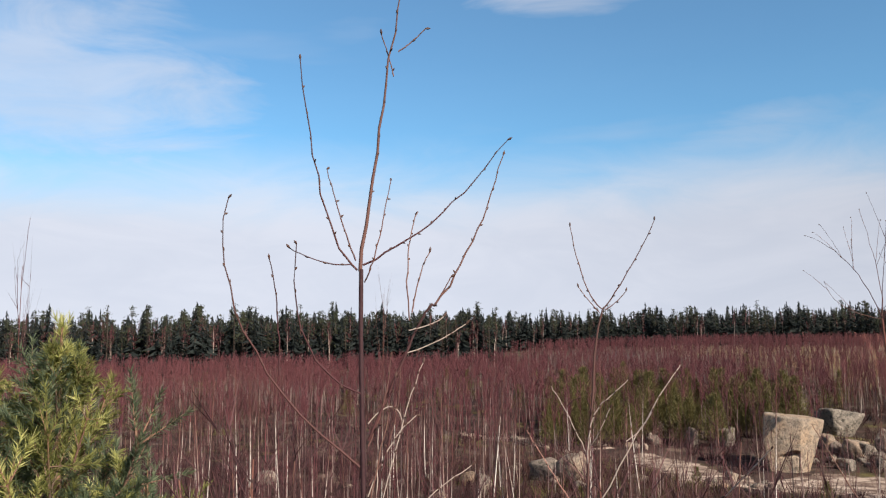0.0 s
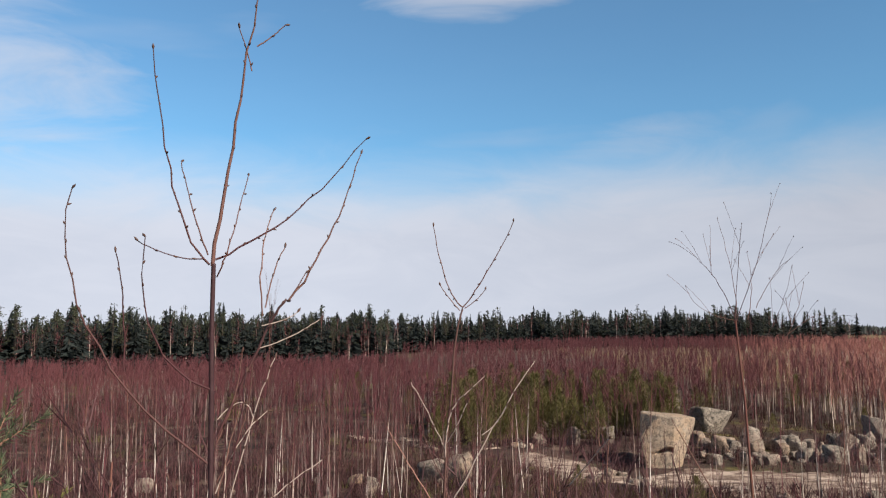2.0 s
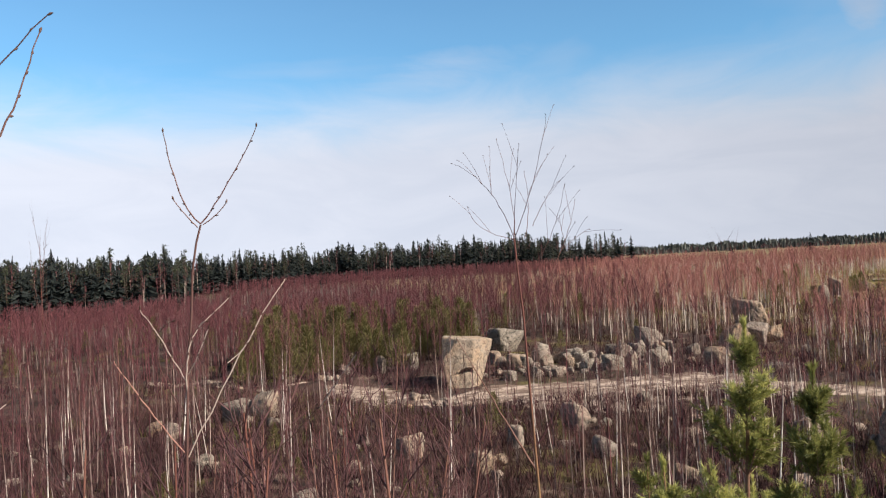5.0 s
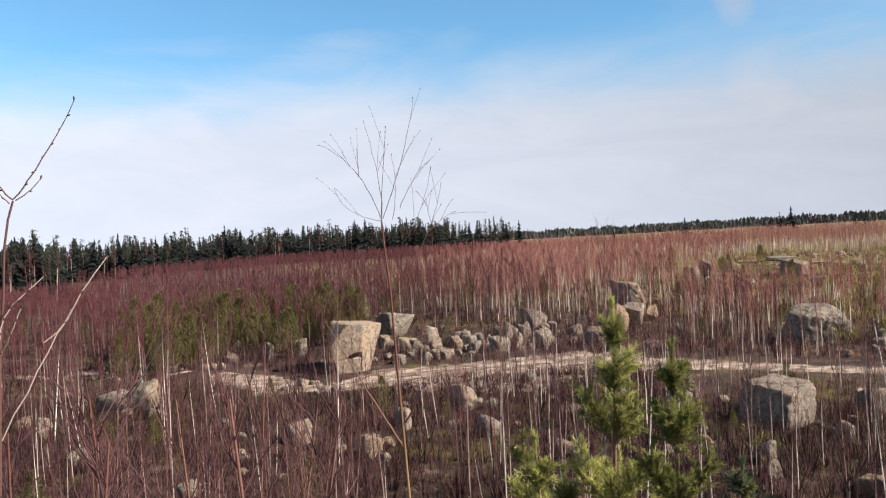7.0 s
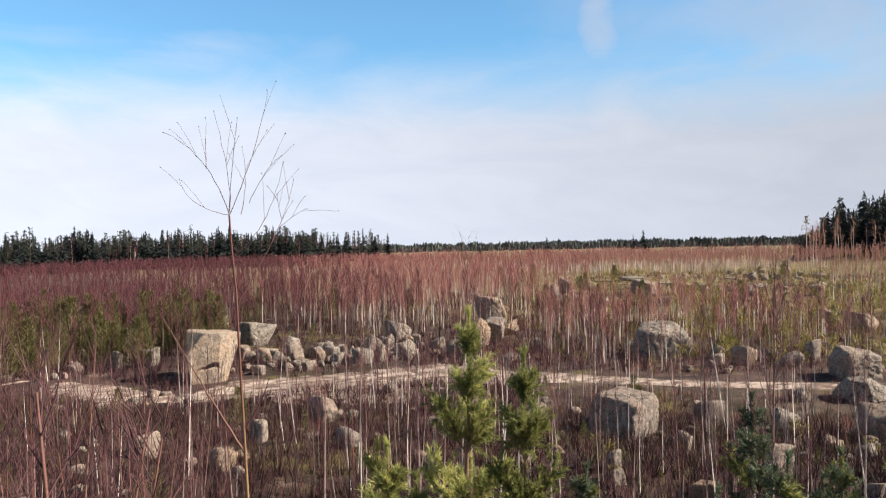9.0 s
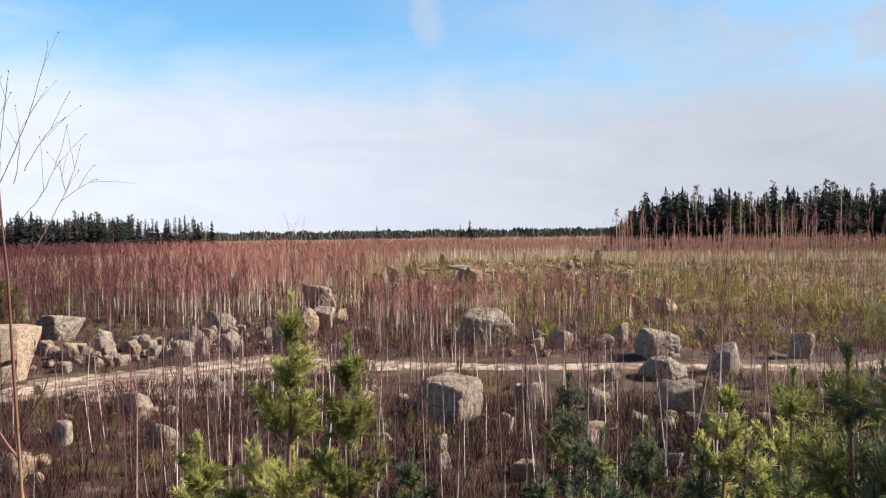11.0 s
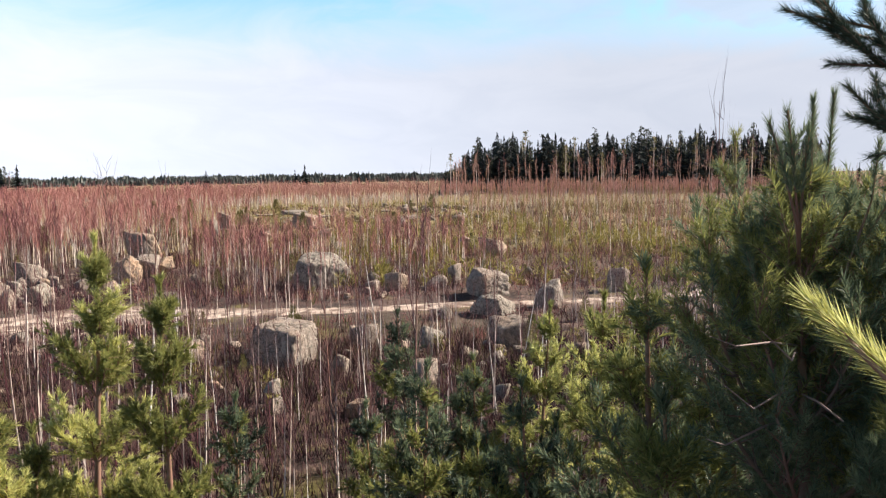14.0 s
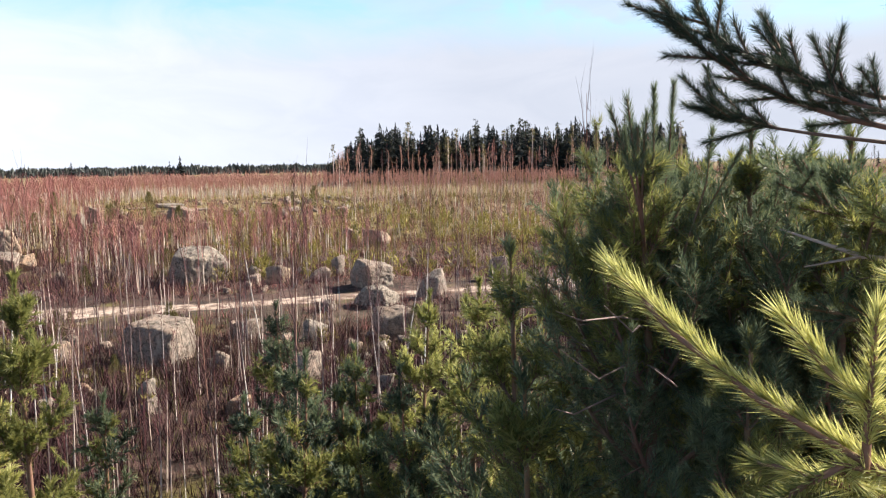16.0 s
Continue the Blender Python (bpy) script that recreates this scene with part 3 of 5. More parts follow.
boulder(30.8, 13.6, 1.3, 1.28, "grey", 0.45, -110, d=1.14, label="pointed wedge of granite beside the track")
boulder(36.4, 12.7, 1.12, 1.27, "grey", 0.45, -111, d=1.01)
boulder(48.9, 26.1, 2.3, 1.4, "warm", 0.4, -107, d=2.0)
boulder(53.1, 30.7, 1.8, 1.1, "warm", 0.4, -100, d=1.6)
boulder(33.0, 24.7, 0.66, 0.84, "grey", 0.50, -101, d=0.63)
boulder(33.2, 20.9, 0.95, 0.76, "grey", 0.50, -114, d=0.94)
boulder(16.1, 8.8, 0.23, 0.54, "lichen", 0.45, -118, d=0.21)
boulder(13.8, 13.1, 0.47, 0.49, "grey", 0.45, -99, d=0.43)

def clear_of_track(x, y, gap=2.1):
    return np.minimum(near_line(x, y, TRACK) - 0.3, near_line(x, y, SPUR)) > gap


def off_rocks(x, y, least, share, more):
    """True where no boulder wider than least stands within a share of its width and a little more."""
    free = np.ones(len(x), bool)
    for bx, by, w in BOULDER_SPOTS:
        if w > least:
            free &= np.hypot(x - bx, y - by) > share * w + more
    return free


# loose stones and rubble between the boulders
STONES = [boulder_shape(1.0, 0.85, 0.7, 300 + k, 0.1 + 0.15 * (k % 4), 3, 30.0) for k in range(8)]
STONE_MESHES = [Buf().add(v, f, 0, True).mesh("stone", [(ROCK, ROCK_GREY, ROCK_WARM)[k % 3]]) for k, (v, f) in enumerate(STONES)]


def stone(x, y, size, turn):
    ob = tagged(new("stone", STONE_MESHES[int(RNG.integers(8))]), "small angular granite stone on the ground", "stone", "loose stones")
    ob.matrix_world = pose(x, y, float(height(x, y)) - 0.12 * size, RNG.uniform(-14, 14), RNG.uniform(-14, 14), turn) @ Matrix.Diagonal((size, size * RNG.uniform(0.8, 1.2), size * RNG.uniform(0.7, 1.1), 1))


def cluster(x, y, spread, count, small, large):
    for _ in range(count):
        a, r = RNG.uniform(0, 6.3), spread * math.sqrt(RNG.uniform(0, 1))
        px, py = x + r * math.cos(a) * 1.5, y + r * math.sin(a)
        stone(px, py, RNG.uniform(small, large), RNG.uniform(0, 360))


cluster(14.5, 36.5, 1.6, 16, 0.25, 0.7)
cluster(18.5, 37.0, 2.4, 26, 0.3, 0.9)
cluster(24.5, 37.5, 2.6, 18, 0.3, 0.9)
cluster(31.0, 43.0, 2.2, 14, 0.4, 1.0)
cluster(32.0, 22.5, 2.4, 16, 0.3, 0.8)
cluster(38.0, 17.0, 4.0, 16, 0.3, 0.9)
cluster(22.5, 12.0, 2.0, 12, 0.25, 0.6)
cluster(2.0, 42.5, 4.0, 16, 0.3, 0.7)
cluster(8.0, 24.0, 4.5, 22, 0.2, 0.6)
cluster(16.0, 19.0, 4.0, 20, 0.2, 0.55)
cluster(7.8, 31.4, 1.2, 14, 0.25, 0.6)
cluster(-3.0, 30.0, 5.0, 16, 0.3, 0.8)
cluster(55.0, 52.0, 5.0, 14, 0.4, 1.2)

PILE = np.random.default_rng(58)
for _ in range(34):
    u = PILE.uniform(0, 1)
    x, y = 13.0 + 13.0 * u + PILE.normal() * 0.5, 36.6 + 2.2 * u + PILE.uniform(-1.0, 3.2)
    w = PILE.uniform(0.55, 1.35)
    boulder(x, y, w, w * PILE.uniform(0.6, 0.95), ("grey", "lichen", "grey", "lichen", "warm")[int(PILE.integers(5))], PILE.uniform(0.1, 0.6), PILE.uniform(0, 360))
ROLL = np.random.default_rng(55)
for _ in range(85):
    a, r = radians(ROLL.uniform(-35, 92)), math.sqrt(ROLL.uniform(16 ** 2, 33 ** 2))
    x, y = 0.4 + r * math.sin(a), r * math.cos(a)
    if clear_of_track(np.array([x]), np.array([y]), 2.4)[0] and (a > 0.5 or ROLL.uniform() < 0.5):
        w = ROLL.uniform(0.35, 1.0)
        boulder(x, y, w, w * ROLL.uniform(0.55, 0.85), ("grey", "grey", "warm", "lichen")[int(ROLL.integers(4))], ROLL.uniform(0.0, 0.5), ROLL.uniform(0, 360))

# a bare terrace strewn with broken rock beyond the birches
TERRACE = np.random.default_rng(59)
for _ in range(14):
    a, r = radians(TERRACE.uniform(45, 59)), TERRACE.uniform(88, 106)
    w = TERRACE.uniform(1.4, 3.4)
    boulder(0.4 + r * math.sin(a), r * math.cos(a), w, w * TERRACE.uniform(0.08, 0.20), "lichen", 0.4, TERRACE.uniform(0, 360), label="low broken granite slab on the far terrace")
cluster(82.0, 58.0, 9.0, 40, 0.4, 1.3)
cluster(70.0, 46.0, 7.0, 18, 0.6, 1.5)


# ---- birches ----
def bent(base, way, length, lift, steps=3):
    """A limb that starts along way and turns upwards."""
    way = np.asarray(way, float)
    pts, p, d = [np.asarray(base, float)], np.asarray(base, float), way / np.linalg.norm(way)
    for _ in range(steps):
        d = d + np.array([0, 0, lift / steps])
        d /= np.linalg.norm(d)
        p = p + d * length / steps
        pts.append(p)
    return np.array(pts)


def birch_forms(seed, h, sides, limbs, twigs, thick=1.0, low=0.35, twig_w=0.006):
    """Trunk and branches of a bare young birch of height h, as two buffers."""
    rng = np.random.default_rng(seed)
    trunk, crown = Buf(), Buf()
    n = 7 if sides > 3 else 3
    z = np.linspace(0, 1, n)
    sway, ph = rng.normal(size=2) * 0.02 * h, rng.uniform(0, 6, 2)
    line = np.stack([sway[0] * np.sin(z * 2.5 + ph[0]) - sway[0] * math.sin(ph[0]), sway[1] * np.sin(z * 2.5 + ph[1]) - sway[1] * math.sin(ph[1]), z * h], 1)
    r0 = 0.0058 * h * thick
    trunk.tube(line - [0, 0, 0.04], r0 * (1 - 0.86 * z) + 0.002, sides)
    b0, t0 = [], []
    for k in range(limbs):
        u = low + (0.96 - low) * (k + rng.uniform(0, 1)) / limbs
        at = np.array([np.interp(u, z, line[:, i]) for i in range(3)])
        a = rng.uniform(0, 6.3)
        ln = h * (0.30 - 0.18 * u) * rng.uniform(0.6, 1.2)
        limb = bent(at, (math.cos(a), math.sin(a), 1.5), ln, 1.2, 2)
        if sides > 3:
            crown.tube(limb, [r0 * 0.30, r0 * 0.2, 0.0015], 3)
        else:
            crown.blades(limb[:1], limb[-1:], twig_w * 1.5)
        for _ in range(twigs):
            q = rng.uniform(0.25, 1.0)
            p = np.array([np.interp(q, [0, 0.5, 1], limb[:, i]) for i in range(3)])
            d = rng.normal(size=3) * 0.33 + [math.cos(a) * 0.3, math.sin(a) * 0.3, 1.0]
            b0.append(p)
            t0.append(p + d / np.linalg.norm(d) * ln * rng.uniform(0.3, 0.75))
    if b0:
        crown.blades(b0, t0, twig_w)
    return trunk, crown


def birch_master(seed, h, thick, low):
    trunk, crown = birch_forms(seed, h, 5, 22, 4, thick, low, 0.0055)
    tree = thing("birch", "bare slender young birch with pale bark and reddish twigs", "birch tree", "young birches on the plain")
    part("trunk", trunk, [BIRCH_BARK], tree, "pale peeling birch bark with dark marks")
    tagged(part("crown", crown, [SEEDLING], tree, "fine reddish leafless twigs"), kind="stuff")
    return tree


MASTERS = [birch_master(40 + k, 3.2 + 0.28 * (k % 6), 0.5 + 0.35 * ((k * 7) % 5) / 5, 0.22 + 0.07 * (k % 4)) for k in range(14)]


def sector(count, r0, r1, a0, a1, rng, feather=0.0):
    """Places spread evenly over a part of a ring; bearings in degrees to the right of +y. feather softens the two ends."""
    r = np.sqrt(rng.uniform(r0 * r0, r1 * r1, count))
    a = np.radians(rng.uniform(a0, a1, count))
    a = a + np.radians(np.random.default_rng(count).normal(size=count) * feather)
    return 0.4 + r * np.sin(a), r * np.cos(a), r


PLACE = np.random.default_rng(21)
bx, by, br = sector(430, 11.5, 33, -42, 104, PLACE)
ok = clear_of_track(bx, by, 2.0) & off_rocks(bx, by, 0.85, 0.6, 0.4)
spots = list(zip(bx[ok], by[ok]))[:262]
for k, (x, y) in enumerate(spots):
    size = PLACE.uniform(0.42, 1.02) if PLACE.uniform() < 0.75 else PLACE.uniform(0.9, 1.28)
    m = pose(x, y, float(height(x, y)), PLACE.normal() * 3, PLACE.normal() * 3, PLACE.uniform(0, 360)) @ Matrix.Scale(size, 4)
    master = MASTERS[k % len(MASTERS)]
    if k < len(MASTERS):
        master.matrix_basis = m
        MASTERS[k]["size"] = size
    else:
        copy_thing(master, m @ Matrix.Scale(1 / master["size"], 4))


# thickets beyond the track, too many to count
def open_ground(x, y, rng):
    """Thins the growth in the stony clearing, on the terrace and in front of the larger boulders."""
    r, az = np.hypot(x - 0.4, y), np.degrees(np.arctan2(x - 0.4, y))
    keep = np.ones(len(x))
    keep[(r > 62) & (r < 84) & (az > 40) & (az < 59)] = 0.28
    keep[(r > 84) & (r < 110) & (az > 44) & (az < 60)] = 0.12
    for bx, by, w in BOULDER_SPOTS:
        if w > 1.2:
            rr, aa = math.hypot(bx - 0.4, by), math.degrees(math.atan2(bx - 0.4, by))
            side = np.abs(np.radians(az - aa)) * r
            keep[(side < 0.65 * w) & (r < rr) & (r > rr - 9.0)] *= 0.45
    return rng.uniform(size=len(x)) < keep


def thicket(name, label, count, r0, r1, a0, a1, h0, h1, templates, seed, mats, gap=2.2, patchy=0.0):
    rng = np.random.default_rng(seed)
    x, y, r = sector(count, r0, r1, a0, a1, rng, 2.6 if r0 > 34 else 0.0)
    keep = clear_of_track(x, y, gap) & off_rocks(x, y, 0.85, 0.6, 0.9) & open_ground(x, y, rng)
    if patchy:
        dens = np.sin(x * 0.11 + 1.0) * np.sin(y * 0.13 + 0.4) + 0.6 * np.sin(x * 0.31 + y * 0.17)
        keep &= dens + rng.normal(size=count) * 0.5 > patchy - 1
    x, y = x[keep], y[keep]
    n = len(x)
    where = np.stack([x, y, height(x, y) - 0.03], 1)
    buf = Buf().scatter(templates, rng.integers(0, len(templates), n), where, rng.uniform(0, 6.3, n), rng.uniform(h0, h1, n))
    return solid(name, buf, mats, label, "thicket", "", "stuff")


def joined(trunk, crown, pale=0.75):
    """Trunk white (0) up to a share of its height, twigs (1) on top, as one template."""
    v, f, m, s = trunk.arrays()
    top = v[f].mean(1)[:, 2] > v[:, 2].max() * pale
    b = Buf().add(v, f, np.where(top, 1, 0))
    v, f, m, s = crown.arrays()
    return b.add(v, f, 1).arrays()


MID_FORMS = [joined(*birch_forms(100 + k, 1.0, 3, 13, 7, 0.62 + 0.24 * (k % 3), 0.50, 0.0042), (0.0, 0.5, 0.65, 0.6)[k % 4]) for k in range(16)]
BOLD_FORMS = [joined(*birch_forms(160 + k, 1.0, 3, 12, 6, 0.72 + 0.24 * (k % 3), 0.52, 0.0034), (0.62, 0.55, 0.7, 0.6)[k % 4]) for k in range(10)]
FAR_FORMS = [joined(*birch_forms(140 + k, 1.0, 3, 12, 4, 1.1, 0.55, 0.0085), (0.0, 0.5, 0.55, 0.6, 0.5)[k % 5]) for k in range(10)]
FINE_FORMS = [joined(*birch_forms(180 + k, 1.0, 3, 9, 4, 0.65 + 0.2 * (k % 3), 0.42, 0.0028), (0.8, 0.7, 0.0, 0.8)[k % 4]) for k in range(12)]
STEM, PALE, LEFT = [PALE_STEM, TWIG], [BRIGHT_STEM, PALE_TWIG], [DIM_STEM, TWIG]
thicket("birch_thicket", "thicket of bare birches with pinkish brown twigs", 700, 50, 90, 26, 40, 2.2, 3.8, BOLD_FORMS, 48, [BRIGHT_STEM, RED_TWIG], 2.3)
thicket("birch_thicket", "dense thicket of bare young birches with red twigs", 2000, 54, 76, -42, 30, 2.3, 3.9, MID_FORMS, 31, LEFT, 2.3)
thicket("birch_thicket", "thicket of bare young birches with pale stems", 420, 42, 56, -42, 40, 2.0, 3.9, MID_FORMS, 39, LEFT, 2.3)
thicket("birch_thicket", "thin bare birch stems rising from the brush", 520, 12.5, 35, -42, 30, 1.1, 3.2, FINE_FORMS, 50, LEFT, 1.6)
thicket("birch_thicket", "thin bare birch stems rising from the brush", 820, 11.5, 35, 30, 100, 1.0, 3.0, FINE_FORMS, 51, [BRIGHT_STEM, TWIG], 1.6)
thicket("birch_thicket", "scattered bare birches among the boulders", 420, 35, 46, -42, 60, 1.6, 3.6, MID_FORMS, 36, LEFT, 2.6)
thicket("birch_thicket", "open thicket of bare birches among boulders", 800, 36, 75, 40, 106, 1.5, 3.3, BOLD_FORMS, 32, [BRIGHT_STEM, RED_TWIG], 2.5, 0.5)
thicket("birch_thicket", "distant belt of leafless red-brown birches", 1500, 72, 112, -44, 0, 2.2, 3.3, FAR_FORMS, 33, LEFT, 2.3)
thicket("birch_thicket", "distant belt of leafless red-brown birches", 2700, 72, 190, 0, 26, 2.2, 3.5, FAR_FORMS, 37, LEFT, 2.3)
thicket("birch_thicket", "distant belt of leafless pinkish birches", 2300, 72, 190, 24, 46, 2.2, 3.5, FAR_FORMS, 53, [PALE_STEM, RED_TWIG], 2.3)
thicket("birch_thicket", "distant belt of leafless birches beyond the rocks", 1500, 108, 175, 42, 56, 2.2, 3.5, FAR_FORMS, 34, PALE, 2.3)
thicket("birch_thicket", "dense reddish birch belt in front of the wood", 2400, 100, 165, 55, 106, 2.2, 3.7, FAR_FORMS, 52, [PALE_STEM, PALE_TWIG], 2.3)
thicket("birch_thicket", "open thicket of slender pinkish birches", 330, 37, 62, 38, 60, 1.8, 3.4, BOLD_FORMS, 61, [BRIGHT_STEM, RED_TWIG], 2.6)
thicket("birch_thicket", "pale open birch scrub beyond the rocks", 700, 60, 112, 42, 58, 1.2, 2.6, FAR_FORMS, 38, [BRIGHT_STEM, YELLOW_TWIG], 2.3, 0.8)
thicket("birch_thicket", "pale open birch scrub beyond the rocks", 900, 62, 112, 55, 106, 1.4, 3.2, FAR_FORMS, 55, [BRIGHT_STEM, YELLOW_TWIG], 2.3, 0.4)
thicket("birch_thicket", "far birch scrub towards the horizon", 1300, 190, 620, 18, 106, 3.0, 4.6, FAR_FORMS, 35, STEM, 2.3)


thicket("birch_thicket", "open birch scrub with pale stems in the green brush", 1100, 58, 116, 57, 92, 1.5, 3.3, BOLD_FORMS, 64, [BRIGHT_STEM, PALE_TWIG], 2.3, 0.3)
thicket("birch_thicket", "open birch scrub with pale stems among far boulders", 420, 58, 112, 40, 58, 1.6, 3.2, BOLD_FORMS, 65, [BRIGHT_STEM, RED_TWIG], 2.3)


# ---- low growth ----
def tuft(seed, n, h, spread, w):
    rng = np.random.default_rng(seed)
    a, r = rng.uniform(0, 6.3, n), spread * np.sqrt(rng.uniform(0, 1, n))
    base = np.stack([r * np.cos(a) * 0.5, r * np.sin(a) * 0.5, np.full(n, -0.02)], 1)
    tip = np.stack([r * np.cos(a) * 1.6, r * np.sin(a) * 1.6, h * rng.uniform(0.5, 1.0, n)], 1) + rng.normal(size=(n, 3)) * 0.05
    return Buf().blades(base, tip, w).arrays()


def low_growth(name, label, count, r0, r1, a0, a1, templates, seed, mat, s0, s1, gap, patchy=0.0, shift=0.0):
    rng = np.random.default_rng(seed)
    x, y, r = sector(count, r0, r1, a0, a1, rng)
    keep = clear_of_track(x, y, gap) & off_rocks(x, y, 0.85, 0.55, 0.1)
    if patchy:
        keep &= np.sin(x * 0.23 + shift) * np.sin(y * 0.21 + shift * 2) + 0.5 * np.sin(x * 0.7 + y * 0.5 + shift) + rng.normal(size=count) * 0.35 > patchy
    x, y = x[keep], y[keep]
    n = len(x)
    buf = Buf().scatter(templates, rng.integers(0, len(templates), n), np.stack([x, y, height(x, y)], 1), rng.uniform(0, 6.3, n), rng.uniform(s0, s1, n))
    return solid(name, buf, [mat], label, "undergrowth", "", "stuff")


FINE_TUFTS = [tuft(230 + k, 9, 0.75, 0.22, 0.011) for k in range(10)]
TUFTS = [tuft(200 + k, 8, 0.55, 0.20, 0.021) for k in range(10)]
low_growth("heath_brush", "pale dry heath twigs on the open ground", 5600, 25, 60, 36, 104, TUFTS, 47, HEATH_PALE, 0.5, 1.3, 1.9)
low_growth("heath_brush", "reddish brown leafless heath and seedling twigs", 10000, 7, 36, -42, 40, TUFTS, 41, HEATH, 0.5, 1.5, 1.5)
low_growth("heath_brush", "dark reddish heath at the foot of the heap", 5600, 6, 27, 36, 104, TUFTS, 54, HEATH, 0.5, 1.4, 1.5)
low_growth("heath_brush", "reddish brown leafless heath beyond the track", 9000, 33, 80, -42, 48, TUFTS, 42, HEATH, 0.7, 1.9, 1.9)
low_growth("green_brush", "yellow-green evergreen seedlings and dwarf shrubs", 5200, 9, 36, -42, 104, TUFTS, 43, GREEN_BRUSH, 0.4, 1.1, 1.5, 0.35, 0.7)
low_growth("green_brush", "yellow-green evergreen shrubs among the birches", 13000, 44, 118, 38, 104, TUFTS, 44, BRIGHT_BRUSH, 0.6, 1.7, 1.9, 0.2, 1.9)
low_growth("heath_brush", "brown leafless shrubs among the boulders", 5000, 36, 110, 44, 104, TUFTS, 57, HEATH_PALE, 0.8, 2.0, 2.2)
low_growth("seedling_brush", "fine pinkish leafless seedling twigs", 5200, 11, 42, -42, 36, FINE_TUFTS, 58, SEEDLING, 0.4, 1.2, 1.9)
low_growth("seedling_brush", "fine pinkish leafless seedling twigs", 1500, 11, 28, 34, 104, FINE_TUFTS, 66, SEEDLING, 0.4, 1.2, 1.9)
low_growth("seedling_brush", "fine pinkish leafless seedling twigs", 4400, 27, 60, 34, 104, FINE_TUFTS, 60, RED_TWIG, 0.4, 1.2, 1.9)
def bush(seed, n):
    """A low dome of small upswept sprays."""
    rng = np.random.default_rng(seed)
    a, u = rng.uniform(0, 6.3, n), rng.uniform(0, 1, n)
    r = 0.55 * np.sqrt(rng.uniform(0, 1, n)) * (1 - 0.6 * u)
    base = np.stack([r * np.cos(a), r * np.sin(a), u * 0.75], 1)
    return Buf().blades(base, base + rng.normal(size=(n, 3)) * 0.06 + np.stack([np.cos(a) * 0.10, np.sin(a) * 0.10, np.full(n, 0.17)], 1), 0.07).arrays()


BUSHES = [bush(260 + k, 70) for k in range(8)]
low_growth("green_bush", "rounded yellow-green bushes among the rocks", 1500, 40, 82, 50, 98, BUSHES, 62, BUSH, 0.5, 1.5, 2.4, 0.15, 3.1)
low_growth("green_bush", "scattered yellow-green bushes by the track", 500, 14, 42, 34, 98, BUSHES, 63, BUSH, 0.25, 0.7, 2.2, 0.2, 5.0)
low_growth("dry_grass", "pale dry grass between the stones", 3600, 9, 60, -42, 104, TUFTS, 45, GRASS, 0.25, 0.6, 1.2, 0.3, 2.6)
low_growth("dry_grass", "pale dry grass and litter on the open ground", 4800, 25, 110, 38, 106, TUFTS, 46, GRASS, 0.3, 0.8, 1.6, 0.0, 4.1)


# ---- pines ----
def shoot(buf, base, tip, per_m, length, width, mat=0, spread=0.75, rng=RNG):
    """Needles all round a stretch of twig, swept towards its tip."""
    base, tip = np.asarray(base, float), np.asarray(tip, float)
    ln = np.linalg.norm(tip - base)
    n = max(6, int(per_m * ln))
    way = (tip - base) / (ln + 1e-9)
    u = np.sqrt(rng.uniform(0.0, 1.0, n)) if ln > 0.3 else rng.uniform(0, 1, n)
    at = base + u[:, None] * (tip - base)
    rad = rng.normal(size=(n, 3))
    rad -= (rad @ way)[:, None] * way
    rad /= np.linalg.norm(rad, axis=1)[:, None] + 1e-9
    ang = spread * rng.uniform(0.55, 1.15, n)[:, None] * (1.15 - 0.5 * u[:, None] ** 6)
    d = way * np.cos(ang) + rad * np.sin(ang)
    buf.blades(at, at + d * (length * rng.uniform(0.7, 1.1, n))[:, None], width, mat)


def pine_branch(wood, green, at, way, ln, rng, per_m, nl, nw, r0, mats=(0,)):
    """A pine limb with whorls of side shoots; needles on the younger wood."""
    line = bent(at, way, ln, 0.75, 4)
    wood.tube(line, np.linspace(r0, 0.0035, 5), 5)
    q = np.linspace(0, 1, 5)

    def on(u):
        return np.array([np.interp(u, q, line[:, i]) for i in range(3)])
    mat = int(rng.choice(mats))
    shoot(green, on(0.08), on(1.0), per_m * 1.2, nl, nw, mat, 0.8, rng)
    end = on(1.0) - on(0.8)
    end /= np.linalg.norm(end)
    whorls = [0.25, 0.42, 0.6, 0.78, 0.97] if ln > 0.45 else [0.35, 0.65, 0.97]
    for u in whorls:
        for side in range(int(rng.integers(3, 6))):
            d = end + rng.normal(size=3) * 0.7 + [0, 0, 0.3]
            d /= np.linalg.norm(d)
            sl = ln * (0.42 - 0.22 * u) * rng.uniform(0.7, 1.3) + 0.05
            b = on(u)
            wood.spikes([b], [b + d * sl], r0)
            shoot(green, b + d * sl * 0.2, b + d * sl, per_m, nl, nw, mat, 0.75, rng)


